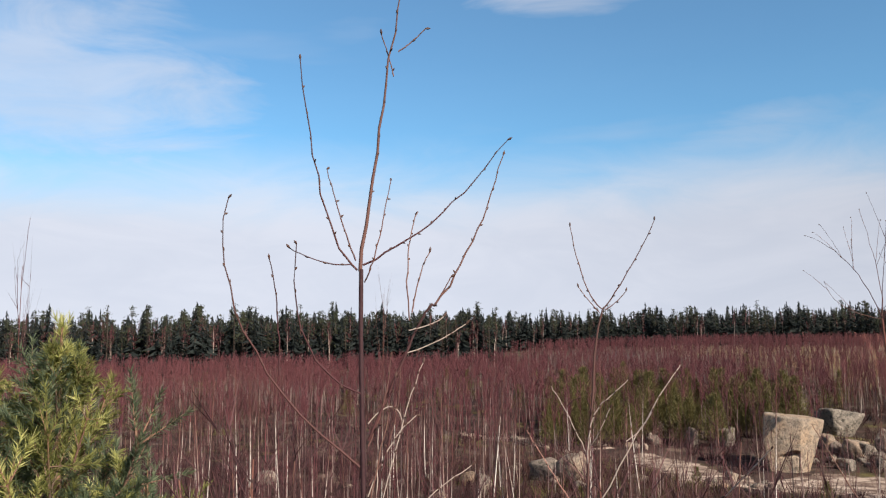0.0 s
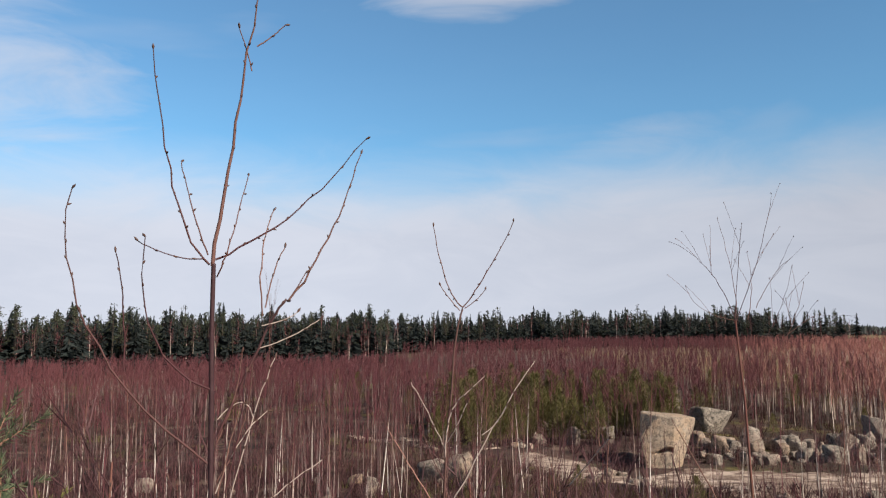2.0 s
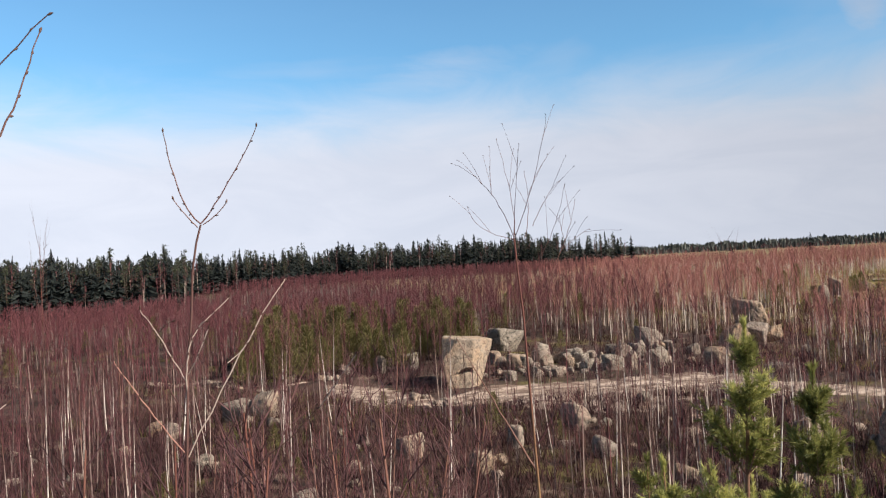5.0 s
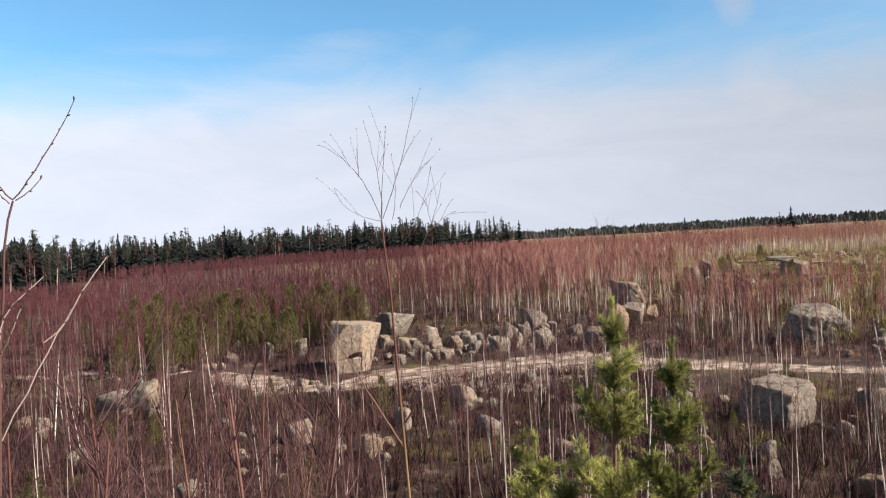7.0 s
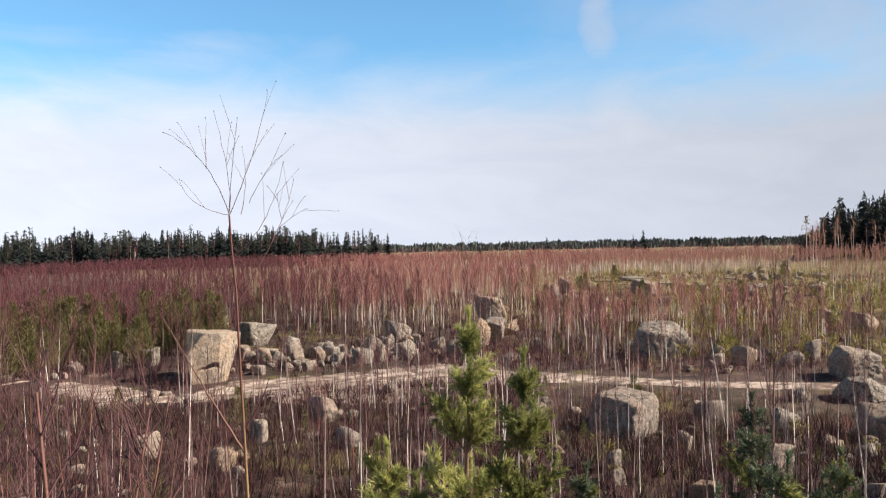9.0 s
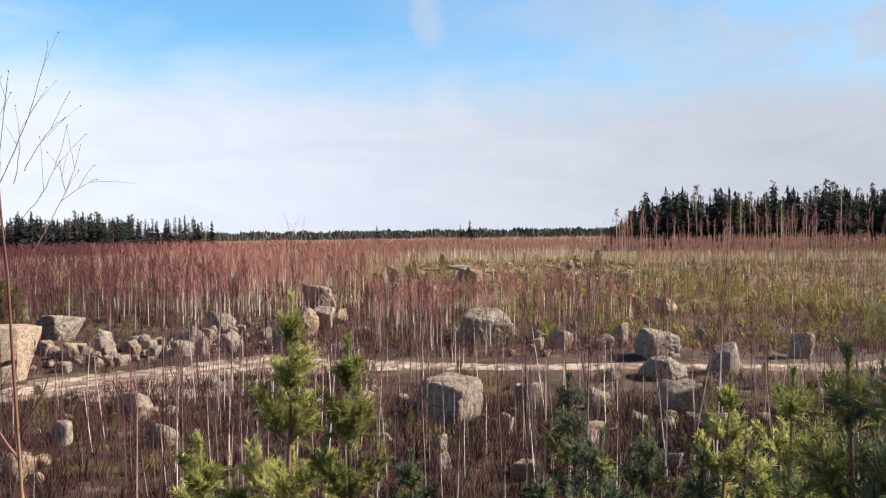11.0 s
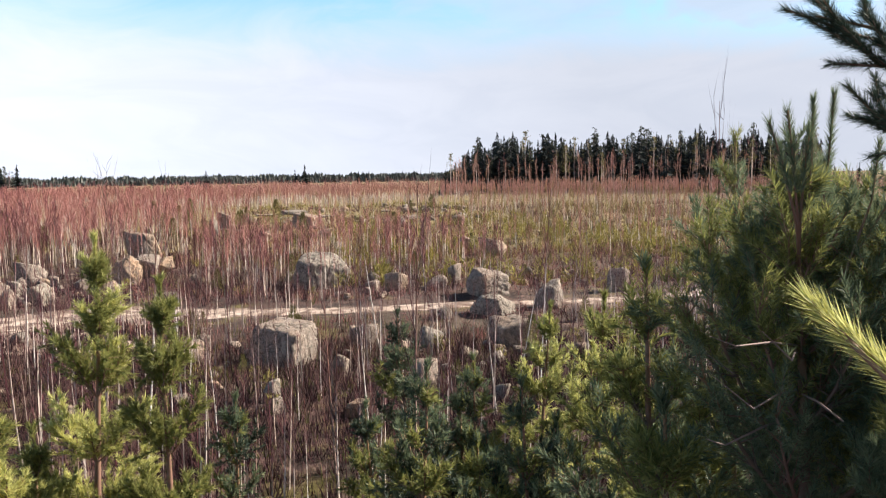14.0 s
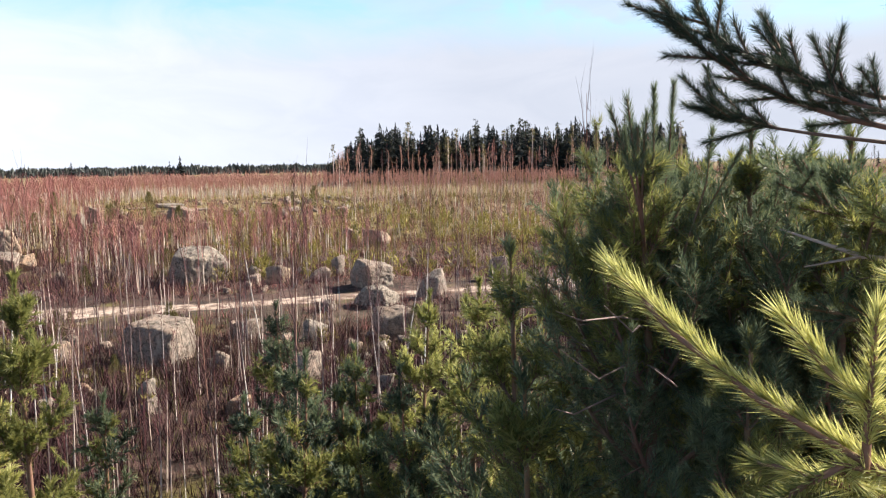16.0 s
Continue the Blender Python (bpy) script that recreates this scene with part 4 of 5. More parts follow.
def pine(x, y, top, seed, reach, needles, label, per_m=420, nl=0.055, nw=0.0022, gap=0.34, low=0.0, branches=5, flare=0.40, sweep=1.25):
    """A young Scots pine standing on the ground at x, y with its tip at the height top."""
    rng = np.random.default_rng(seed)
    z0 = float(height(x, y))
    h = top - z0
    tree = thing("pine", label, "pine tree", "young pines")
    tree.location = (x, y, z0)
    z = np.linspace(0, 1, 9)
    wob = rng.normal(size=2) * 0.012
    line = np.stack([wob[0] * np.sin(z * 5) * h, wob[1] * np.sin(z * 4) * h, z * h - 0.05 * (1 - z)], 1)
    part("trunk", Buf().tube(line, 0.011 * h * (1 - z) + 0.006, 7), [PINE_BARK], tree)
    lead = Buf()
    first = min(gap, 0.4 * h)
    shoot(lead, line[-1] - [0, 0, first], line[-1], per_m * 1.7, nl, nw, int(rng.integers(len(needles))), 0.65, rng)
    for k in range(4):
        a = rng.uniform(0, 6.3)
        b = line[-1] - [0, 0, 0.05]
        shoot(lead, b, b + np.array([math.cos(a) * 0.35, math.sin(a) * 0.35, 1.0]) * rng.uniform(0.06, 0.1), per_m, nl, nw, 0, 0.6, rng)
    for k in range(3):
        shoot(lead, line[-1] - [0, 0, first * (k + 2)], line[-1] - [0, 0, first * (k + 1)], per_m * 0.8, nl, nw, 0, 0.9, rng)
    tagged(part("leading_shoot", lead, needles, tree), kind="stuff")
    level, k = h - first, 0
    while level > max(low, 0.15):
        down = h - level
        for j in range(branches + int(rng.integers(-1, 2))):
            a = 6.283 * j / branches + k * 0.6 + rng.normal() * 0.25
            ln = min(reach, 0.5 * first + flare * (down - first)) * rng.uniform(0.7, 1.15)
            at = [np.interp(level / h, z, line[:, i]) for i in range(3)]
            wood, green = Buf(), Buf()
            pine_branch(wood, green, at, (math.cos(a), math.sin(a), max(0.15, sweep - 0.38 * sweep * down)), ln, rng, per_m, nl, nw, 0.004 + 0.007 * ln, range(len(needles)))
            limb = part("branch", wood, [PINE_BARK], tree)
            tagged(part("needles", green, needles, limb), kind="stuff")
        level -= gap * rng.uniform(0.85, 1.2)
        k += 1
    return tree


# needle mixes; SUNNY and SHADY carry light and shade in their colours
BRIGHT, DARK = [NEEDLE, NEEDLE_SUN_YELLOW, NEEDLE], [NEEDLE_DARK, NEEDLE, NEEDLE_DARK, NEEDLE]
SUNNY = [NEEDLE_SUN_YELLOW, NEEDLE]
SHADY = [NEEDLE_DARK, NEEDLE_SHADED, NEEDLE_DARK, NEEDLE_SHADED, NEEDLE]
# on the slope and at the foot of the heap
pine(5.12, 6.85, 5.16, 501, 0.62, SUNNY, "bright green young pine with a yellowish leading shoot", 330, 0.075, 0.0095, 0.52, 0.0, 6, 0.34, 2.6)
pine(5.14, 5.86, 4.80, 502, 0.5, [NEEDLE], "green young pine with a thick leading shoot", 330, 0.075, 0.0095, 0.50, 0.0, 6, 0.34, 2.6)
pine(3.68, 5.94, 4.11, 503, 0.50, SUNNY, "low bushy yellow-green young pine on the slope", 330, 0.07, 0.0095, 0.46, 0.0, 5, 0.40, 2.2)
pine(4.39, 6.69, 3.54, 504, 0.48, BRIGHT, "low bushy yellow-green young pine on the slope", 330, 0.07, 0.0095, 0.46, 0.0, 5, 0.40, 2.2)
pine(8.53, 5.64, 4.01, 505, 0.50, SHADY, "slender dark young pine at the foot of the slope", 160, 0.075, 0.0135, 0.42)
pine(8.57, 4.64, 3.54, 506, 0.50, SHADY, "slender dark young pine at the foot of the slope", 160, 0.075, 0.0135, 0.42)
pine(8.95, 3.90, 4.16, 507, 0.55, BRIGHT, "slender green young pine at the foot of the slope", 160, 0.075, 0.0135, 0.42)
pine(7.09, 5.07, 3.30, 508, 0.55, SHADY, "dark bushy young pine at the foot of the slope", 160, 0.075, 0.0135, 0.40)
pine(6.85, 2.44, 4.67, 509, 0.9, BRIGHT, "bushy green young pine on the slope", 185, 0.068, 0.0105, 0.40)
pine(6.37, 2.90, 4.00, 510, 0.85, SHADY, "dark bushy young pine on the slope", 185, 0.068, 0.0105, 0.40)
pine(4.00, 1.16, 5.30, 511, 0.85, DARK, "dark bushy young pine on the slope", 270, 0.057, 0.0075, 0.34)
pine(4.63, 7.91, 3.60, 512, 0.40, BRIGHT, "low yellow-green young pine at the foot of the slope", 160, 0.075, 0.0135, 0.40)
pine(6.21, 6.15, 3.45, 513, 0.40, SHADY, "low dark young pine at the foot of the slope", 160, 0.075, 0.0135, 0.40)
FOOT = np.random.default_rng(93)
for k in range(14):
    az, r = FOOT.uniform(52, 84), FOOT.uniform(5.8, 10.0)
    x, y = 0.75 + r * math.sin(radians(az)), r * math.cos(radians(az))
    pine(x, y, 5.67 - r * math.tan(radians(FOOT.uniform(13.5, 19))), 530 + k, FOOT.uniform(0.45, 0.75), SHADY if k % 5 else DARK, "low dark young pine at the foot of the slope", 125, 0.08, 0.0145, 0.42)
# close by on the heap
pine(5.66, 1.14, 5.90, 514, 0.5, [NEEDLE, NEEDLE_DARK], "thin light green young pine on the heap", 300, 0.055, 0.0036, 0.36)
DENSE = pine(3.44, 0.50, 5.78, 515, 0.85, DARK, "dense dark green young pine with upright shoots", 700, 0.044, 0.0030, 0.24, 0.5, 6, 0.5)
pine(4.40, 0.20, 5.62, 516, 0.85, DARK, "dense dark green young pine on the heap", 270, 0.054, 0.0075, 0.30, 0.7, 6, 0.75)
pine(4.90, 1.30, 4.85, 517, 0.8, DARK, "dense dark green young pine on the heap", 280, 0.058, 0.0072, 0.34, 0.7, 6)
pine(5.00, -0.70, 5.80, 518, 0.9, DARK, "dense dark green young pine on the heap", 280, 0.058, 0.0072, 0.34, 0.8, 5, 0.75)
pine(3.20, 0.85, 4.95, 522, 0.8, DARK, "low dense dark pine on the heap", 270, 0.054, 0.0075, 0.30, 0.7, 6)
pine(4.20, -0.25, 5.65, 523, 0.8, DARK, "dense dark green young pine on the heap", 270, 0.054, 0.0075, 0.30, 0.7, 6, 0.75)
pine(6.00, 0.35, 5.60, 524, 0.9, DARK, "dense dark green young pine on the slope", 300, 0.06, 0.0065, 0.36, 0.9, 6, 0.75)
pine(4.75, -0.05, 5.80, 526, 0.9, DARK, "dense dark green young pine on the heap", 260, 0.058, 0.0078, 0.32, 0.8, 6, 0.8)
pine(3.90, -0.35, 5.66, 527, 0.8, DARK, "dense dark green young pine on the heap", 280, 0.056, 0.0075, 0.30, 0.8, 6, 0.8)
pine(3.66, 0.56, 5.68, 540, 0.6, [NEEDLE_DARK, NEEDLE, NEEDLE_DARK], "dense dark green young pine with a bushy top", 520, 0.048, 0.0036, 0.26, 1.2, 6, 1.0)
pine(3.80, 0.18, 5.78, 541, 0.6, [NEEDLE_DARK, NEEDLE, NEEDLE_DARK], "dense dark green young pine with a bushy top", 520, 0.048, 0.0036, 0.26, 1.2, 6, 1.0)
pine(3.55, -0.12, 5.74, 542, 0.6, [NEEDLE_DARK, NEEDLE, NEEDLE_DARK], "dense dark green young pine with a bushy top", 520, 0.048, 0.0036, 0.26, 1.2, 6, 1.0)
pine(4.15, 0.50, 5.72, 543, 0.6, [NEEDLE_DARK, NEEDLE, NEEDLE_DARK], "dense dark green young pine with a bushy top", 520, 0.048, 0.0036, 0.26, 1.2, 6, 1.0)
pine(3.00, 0.15, 5.18, 525, 0.7, DARK, "low dense dark pine on the heap", 800, 0.048, 0.0030, 0.26, 0.4, 6)
pine(-2.18, 3.36, 6.03, 519, 1.0, [NEEDLE_SUN_YELLOW, NEEDLE_DARK, NEEDLE, NEEDLE_DARK, NEEDLE, NEEDLE_DARK], "bushy yellow-green young pine on the edge of the heap", 420, 0.052, 0.0052, 0.25, 0.9, 7, 0.75, 1.8)
pine(-2.75, 3.30, 6.00, 520, 1.0, [NEEDLE_SUN_YELLOW, NEEDLE_DARK, NEEDLE, NEEDLE_DARK, NEEDLE, NEEDLE_DARK], "bushy yellow-green young pine on the edge of the heap", 420, 0.052, 0.0052, 0.25, 0.9, 7, 0.75, 1.8)
pine(-1.75, 3.15, 5.45, 521, 0.8, [NEEDLE_SUN_YELLOW, NEEDLE_DARK, NEEDLE, NEEDLE_DARK, NEEDLE, NEEDLE_DARK], "low bushy yellow-green young pine on the heap", 420, 0.052, 0.0052, 0.24, 0.7, 7, 0.75, 1.8)

# upright side leaders beside the tip of the dense pine, and a forked one in front of it
for end, foot, thick in (((3.41, 0.47, 5.90), (3.42, 0.47, 5.50), 0.006), ((3.60, 0.43, 5.93), (3.55, 0.45, 5.45), 0.006), ((3.46, 0.29, 5.76), (3.45, 0.32, 5.42), 0.006),
                         ((3.38, 0.56, 5.76), (3.42, 0.50, 5.40), 0.006), ((3.52, 0.20, 5.70), (3.45, 0.38, 5.35), 0.005), ((2.94, 0.52, 5.81), (3.00, 0.46, 5.60), 0.005),
                         ((2.97, 0.48, 5.84), (3.01, 0.455, 5.60), 0.005), ((3.00, 0.43, 5.79), (3.02, 0.45, 5.60), 0.005)):
    o = np.array(DENSE.location)
    twig, green = Buf(), Buf()
    b0, b1 = np.array(foot) - o, np.array(end) - o
    root = np.array([0.0, 0.0, b0[2] - 0.22])
    twig.tube([root, b0 * 0.7 + root * 0.3, b0 * 0.5 + b1 * 0.5, b1], [thick, thick * 0.8, thick * 0.6, 0.003], 5)
    shoot(green, b0 * 0.9 + b1 * 0.1, b1, 1500, 0.044, 0.0021, 0, 0.6)
    limb = part("side_leader", twig, [PINE_BARK], DENSE)
    tagged(part("needles", green, DARK, limb), kind="stuff")

# dead lower twigs, bare and grey
for end, foot in (((2.632, 0.593, 5.295), (2.784, 0.56, 5.243)), ((2.614, 0.577, 5.203), (2.755, 0.51, 5.096)), ((2.657, 0.479, 5.313), (2.798, 0.431, 5.218)), ((2.638, 0.352, 5.167), (2.775, 0.314, 5.09)), ((2.57, 0.582, 5.063), (2.715, 0.567, 5.005))):
    o = np.array(DENSE.location)
    b0, b1 = np.array(foot) - o, np.array(end) - o
    part("dead_twig", Buf().tube([(0, 0, b0[2] - 0.12), b0 * [0.5, 0.5, 1.0] - [0, 0, 0.05], b0, b1], [0.004, 0.003, 0.0022, 0.0008], 5), [DIM_STEM], DENSE, "bare grey dead twig")

# a taller pine whose limbs reach in over the heap, and a low one with sunlit shoots
tall = thing("pine", "taller dark pine with long limbs over the heap", "pine tree", "young pines")
tall.location = (3.58, -0.65, float(height(3.58, -0.65)))
low_pine = thing("pine", "low pine with long sunlit yellow-green shoots", "pine tree", "young pines")
low_pine.location = (2.35, -0.80, float(height(2.35, -0.80)))
part("trunk", Buf().tube([(0, 0, -0.05), (0.02, 0, 1.0), (-0.01, 0.02, 2.0), (0.02, 0, 3.2), (0, 0, 4.0)], [0.055, 0.048, 0.04, 0.028, 0.012], 9), [PINE_BARK], tall)
part("trunk", Buf().tube([(0, 0, -0.05), (-0.03, 0.02, 0.5), (-0.05, 0.05, 1.0), (-0.05, 0.06, 1.5)], [0.04, 0.035, 0.026, 0.01], 8), [PINE_BARK], low_pine)


def reach_limb(tree, start, mid, end, r0, shoots, needles, per_m=2600, nl=0.046, nw=0.0018, seed=1, bare=0.3, label="", spread=0.7):
    """A long limb from the trunk through a middle point to its end, with side shoots on its outer part."""
    rng = np.random.default_rng(seed)
    o = np.array(tree.location)
    a, b, c = (np.array(p, float) - o for p in (start, mid, end))
    u = np.linspace(0, 1, 9)[:, None]
    line = a * (1 - u) ** 2 + (2 * b - 0.5 * a - 0.5 * c) * 2 * u * (1 - u) + c * u ** 2
    wood, green = Buf(), Buf()
    wood.tube(line, np.linspace(r0 * 0.55, 0.0026, 9), 6)

    def on(q):
        return np.array([np.interp(q, u[:, 0], line[:, i]) for i in range(3)])
    for q0, q1 in zip(np.linspace(bare, 1, 4)[:-1], np.linspace(bare, 1, 4)[1:]):
        shoot(green, on(q0), on(q1), per_m, nl, nw, int(rng.integers(len(needles))), spread, rng)
    for k in range(shoots):
        q = bare + (0.98 - bare) * (k + 0.5) / shoots
        way = on(min(1, q + 0.1)) - on(q - 0.1)
        way /= np.linalg.norm(way)
        d = way + rng.normal(size=3) * 0.5 + [0, 0, 0.35]
        d /= np.linalg.norm(d)
        sl = rng.uniform(0.07, 0.20)
        wood.tube([on(q), on(q) + d * sl * 0.5, on(q) + d * sl], [0.005, 0.004, 0.0025], 4)
        shoot(green, on(q) + d * sl * 0.15, on(q) + d * sl, per_m, nl, nw, len(needles) - 1 if rng.uniform() < 0.3 else 0, 0.7, rng)
    limb = part("branch", wood, [PINE_BARK], tree, label)
    tagged(part("needles", green, needles, limb), kind="stuff")


reach_limb(tall, (3.56, -0.62, 5.70), (3.37, 0.06, 5.84), (3.35, 0.46, 6.19), 0.022, 26, [NEEDLE_SHADED], seed=61)
reach_limb(tall, (3.56, -0.62, 5.78), (3.37, 0.02, 5.90), (3.36, 0.34, 6.13), 0.018, 18, [NEEDLE_SHADED], seed=62)
reach_limb(tall, (3.56, -0.62, 5.72), (3.37, -0.10, 5.83), (3.37, 0.10, 6.01), 0.018, 18, [NEEDLE_SHADED], seed=63)
reach_limb(tall, (3.56, -0.62, 5.66), (3.37, 0.00, 5.74), (3.37, 0.29, 5.82), 0.016, 14, [NEEDLE_SHADED], seed=64, bare=0.6)
reach_limb(tall, (3.56, -0.62, 5.95), (3.45, -0.30, 6.08), (3.40, -0.12, 6.26), 0.016, 16, [NEEDLE_SHADED, NEEDLE_DARK], seed=65)
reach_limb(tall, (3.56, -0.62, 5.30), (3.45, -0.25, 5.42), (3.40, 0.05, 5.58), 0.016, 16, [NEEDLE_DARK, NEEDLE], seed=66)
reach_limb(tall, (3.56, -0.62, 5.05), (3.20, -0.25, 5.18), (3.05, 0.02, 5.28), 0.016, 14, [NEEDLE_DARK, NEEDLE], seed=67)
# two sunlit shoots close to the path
reach_limb(low_pine, (2.31, -0.75, 5.02), (1.76, -0.12, 5.27), (1.70, 0.272, 5.538), 0.013, 0, [NEEDLE_SUN_YELLOW], 3300, 0.046, 0.0023, 68, 0.38, "long sunlit yellow-green shoot", 0.55)
reach_limb(low_pine, (2.31, -0.75, 5.08), (1.78, -0.20, 5.28), (1.72, 0.08, 5.485), 0.012, 0, [NEEDLE_SUN_YELLOW], 3300, 0.046, 0.0023, 69, 0.45, "sunlit yellow-green shoot", 0.55)
reach_limb(low_pine, (2.31, -0.75, 4.85), (1.85, -0.20, 5.10), (1.78, 0.08, 5.20), 0.012, 4, [NEEDLE, NEEDLE_SUN_YELLOW], 2400, 0.042, 0.0021, 70, 0.45)
reach_limb(low_pine, (2.31, -0.75, 4.95), (1.79, -0.13, 5.27), (1.70, 0.02, 5.32), 0.011, 3, [NEEDLE, NEEDLE_SUN_YELLOW], 3000, 0.036, 0.0022, 72, 0.68, "sunlit yellow-green shoot")
reach_limb(low_pine, (2.31, -0.75, 4.80), (1.80, -0.25, 5.02), (1.60, 0.02, 5.14), 0.011, 6, [NEEDLE, NEEDLE_SUN_YELLOW], 3000, 0.038, 0.0023, 73, 0.4)
reach_limb(low_pine, (2.31, -0.75, 4.90), (1.80, -0.13, 5.235), (1.745, 0.105, 5.30), 0.012, 0, [NEEDLE, NEEDLE_SUN_YELLOW], 3000, 0.044, 0.0023, 74, 0.5, "sunlit green shoot", 0.6)
reach_limb(low_pine, (2.31, -0.75, 5.10), (2.02, -0.25, 5.40), (1.93, -0.09, 5.51), 0.011, 3, [NEEDLE_SUN_YELLOW, NEEDLE], 3000, 0.040, 0.0023, 75, 0.5, "sunlit yellow-green shoot", 0.6)
dead = Buf().tube([(-0.10, 0.10, 0.0), (-0.20, 0.50, 0.05), (-0.21, 0.73, 0.13)], [0.012, 0.008, 0.003], 5).tube([(-0.2, 0.50, 0.05), (-0.26, 0.66, 0.02)], [0.006, 0.002], 4)
part("dead_branch", Buf().add(dead.arrays()[0] + [0, 0, 5.32 - tall.location.z], dead.arrays()[1], 0, True), [PALE_STEM], tall, "bare grey dead branch")


# young pines far out among the birches
def small_pine_forms(seed, h):
    rng = np.random.default_rng(seed)
    trunk, crown = Buf(), Buf()
    trunk.tube([(0, 0, -0.03), (0, 0, h * 0.5), (0, 0, h * 0.96)], [0.03, 0.02, 0.006], 5)
    n = 950
    u = rng.uniform(0.08, 1, n) ** 0.8
    a, r = rng.uniform(0, 6.3, n), (1 - u) ** 0.8 * h * 0.40 + 0.05
    r = r * (0.78 + 0.22 * np.sin(u * 40 + 1)) * rng.uniform(0.25, 1.0, n)
    base = np.stack([r * np.cos(a), r * np.sin(a), u * h * 0.92], 1)
    tip = base + np.stack([np.cos(a) * 0.10, np.sin(a) * 0.10, np.full(n, 0.13)], 1) + rng.normal(size=(n, 3)) * 0.05
    crown.blades(base, tip, 0.030)
    return trunk, crown


def two_mats(trunk, crown, a, b):
    v, f, _, _ = trunk.arrays()
    buf = Buf().add(v, f, a, True)
    v, f, _, _ = crown.arrays()
    return buf.add(v, f, b).arrays()


PINE_MASTERS = []
for k in range(6):
    tk, cr = small_pine_forms(600 + k, 2.4)
    tree = thing("pine", "small bushy green pine among bare birches", "pine tree", "young pines among the birches")
    part("trunk", tk, [PINE_BARK], tree)
    part("crown", cr, [OLIVE], tree)
    PINE_MASTERS.append(tree)


def small_pines(count, r0, r1, a0, a1, s0, s1, seed):
    rng = np.random.default_rng(seed)
    x, y, _ = sector(count, r0, r1, a0, a1, rng)
    for px, py, free in zip(x, y, clear_of_track(x, y, 2.2)):
        if free:
            k = int(rng.integers(6))
            s = rng.uniform(s0, s1)
            copy_thing(PINE_MASTERS[k], pose(px, py, float(height(px, py)), 0, 0, rng.uniform(0, 360)) @ Matrix.Scale(s, 4))


def pine_thicket(count, r0, r1, a0, a1, s0, s1, seed):
    rng = np.random.default_rng(seed)
    x, y, _ = sector(count, r0, r1, a0, a1, rng)
    forms = [two_mats(*small_pine_forms(610 + k, 2.4), 0, 1) for k in range(5)]
    buf = Buf().scatter(forms, rng.integers(0, 5, count), np.stack([x, y, height(x, y)], 1), rng.uniform(0, 6.3, count), rng.uniform(s0, s1, count))
    solid("pine_thicket", buf, [PINE_BARK, OLIVE], "belt of small green pines in front of bare birches", "thicket", "", "stuff")


pine_thicket(115, 47, 60, 0, 17, 0.6, 1.5, 78)
for k, tree in enumerate(PINE_MASTERS):
    px, py = (14.5, 9.6, 2.6, 18.0, 6.5, 12.0)[k], (49.9, 54.1, 54.9, 52.0, 50.0, 56.0)[k]
    tree.matrix_basis = pose(px, py, float(height(px, py)), 0, 0, 50 * k)
small_pines(62, 41, 48, 0, 17, 0.5, 1.3, 71)
small_pines(40, 60, 85, -10, 60, 0.7, 1.3, 75)
small_pines(34, 38, 75, -42, 60, 0.5, 1.1, 72)
small_pines(60, 36, 95, 55, 96, 0.35, 0.8, 73)
small_pines(26, 14, 31, -10, 80, 0.3, 0.7, 74)


# ---- woods ----
def spruce_form(seed, h, boughs=88, wide=0.32):
    """A spruce: drooping boughs of uneven length all round a trunk, dense at the middle, with a thin tip."""
    rng = np.random.default_rng(seed)
    trunk, crown = Buf(), Buf()
    trunk.tube([(0, 0, -0.1), (0, 0, h * 0.6), (0, 0, h * 0.985)], [0.013 * h, 0.008 * h, 0.001 * h], 4)
    n = boughs
    u = 0.06 + 0.92 * rng.uniform(0, 1, n) ** 0.9
    lean = 1 + 0.25 * np.sin(rng.uniform(0, 6.3) + u * 9)
    a = rng.uniform(0, 6.3, n)
    r = h * (wide * (1 - u) ** 0.9 + 0.012) * rng.uniform(0.55, 1.1, n) * lean
    z = h * u
    base = np.stack([-0.1 * r * np.cos(a), -0.1 * r * np.sin(a), z + h * 0.035], 1)
    tip = np.stack([r * np.cos(a), r * np.sin(a), z - h * 0.03 * rng.uniform(0, 1.4, n)], 1)
    crown.blades(base, tip, h * (0.105 * (1 - u) + 0.012))
    return trunk, crown


def tall_pine_form(seed, h):
    """A tall pine: bare trunk, airy crown in the upper part."""
    rng = np.random.default_rng(seed)
    trunk, crown = Buf(), Buf()
    trunk.tube([(0, 0, -0.1), (0.01 * h, 0, h * 0.5), (0, 0, h * 0.97)], [0.012 * h, 0.009 * h, 0.003 * h], 5)
    for k in range(34):
        u = 0.42 + 0.57 * rng.uniform(0, 1) ** 0.9
        a, r = rng.uniform(0, 6.3), h * (0.21 * (1.0 - u) ** 0.85 + 0.006) * rng.uniform(0.3, 1.0)
        c = np.array([r * math.cos(a), r * math.sin(a), h * (u - 0.01)])
        trunk.blades([[0, 0, h * (u - 0.03)]], [c], 0.005 * h)
        n = 6
        b = c + rng.normal(size=(n, 3)) * [0.02 * h, 0.02 * h, 0.009 * h]
        crown.blades(b, b + rng.normal(size=(n, 3)) * [0.016 * h, 0.016 * h, 0.014 * h], 0.018 * h)
    return trunk, crown


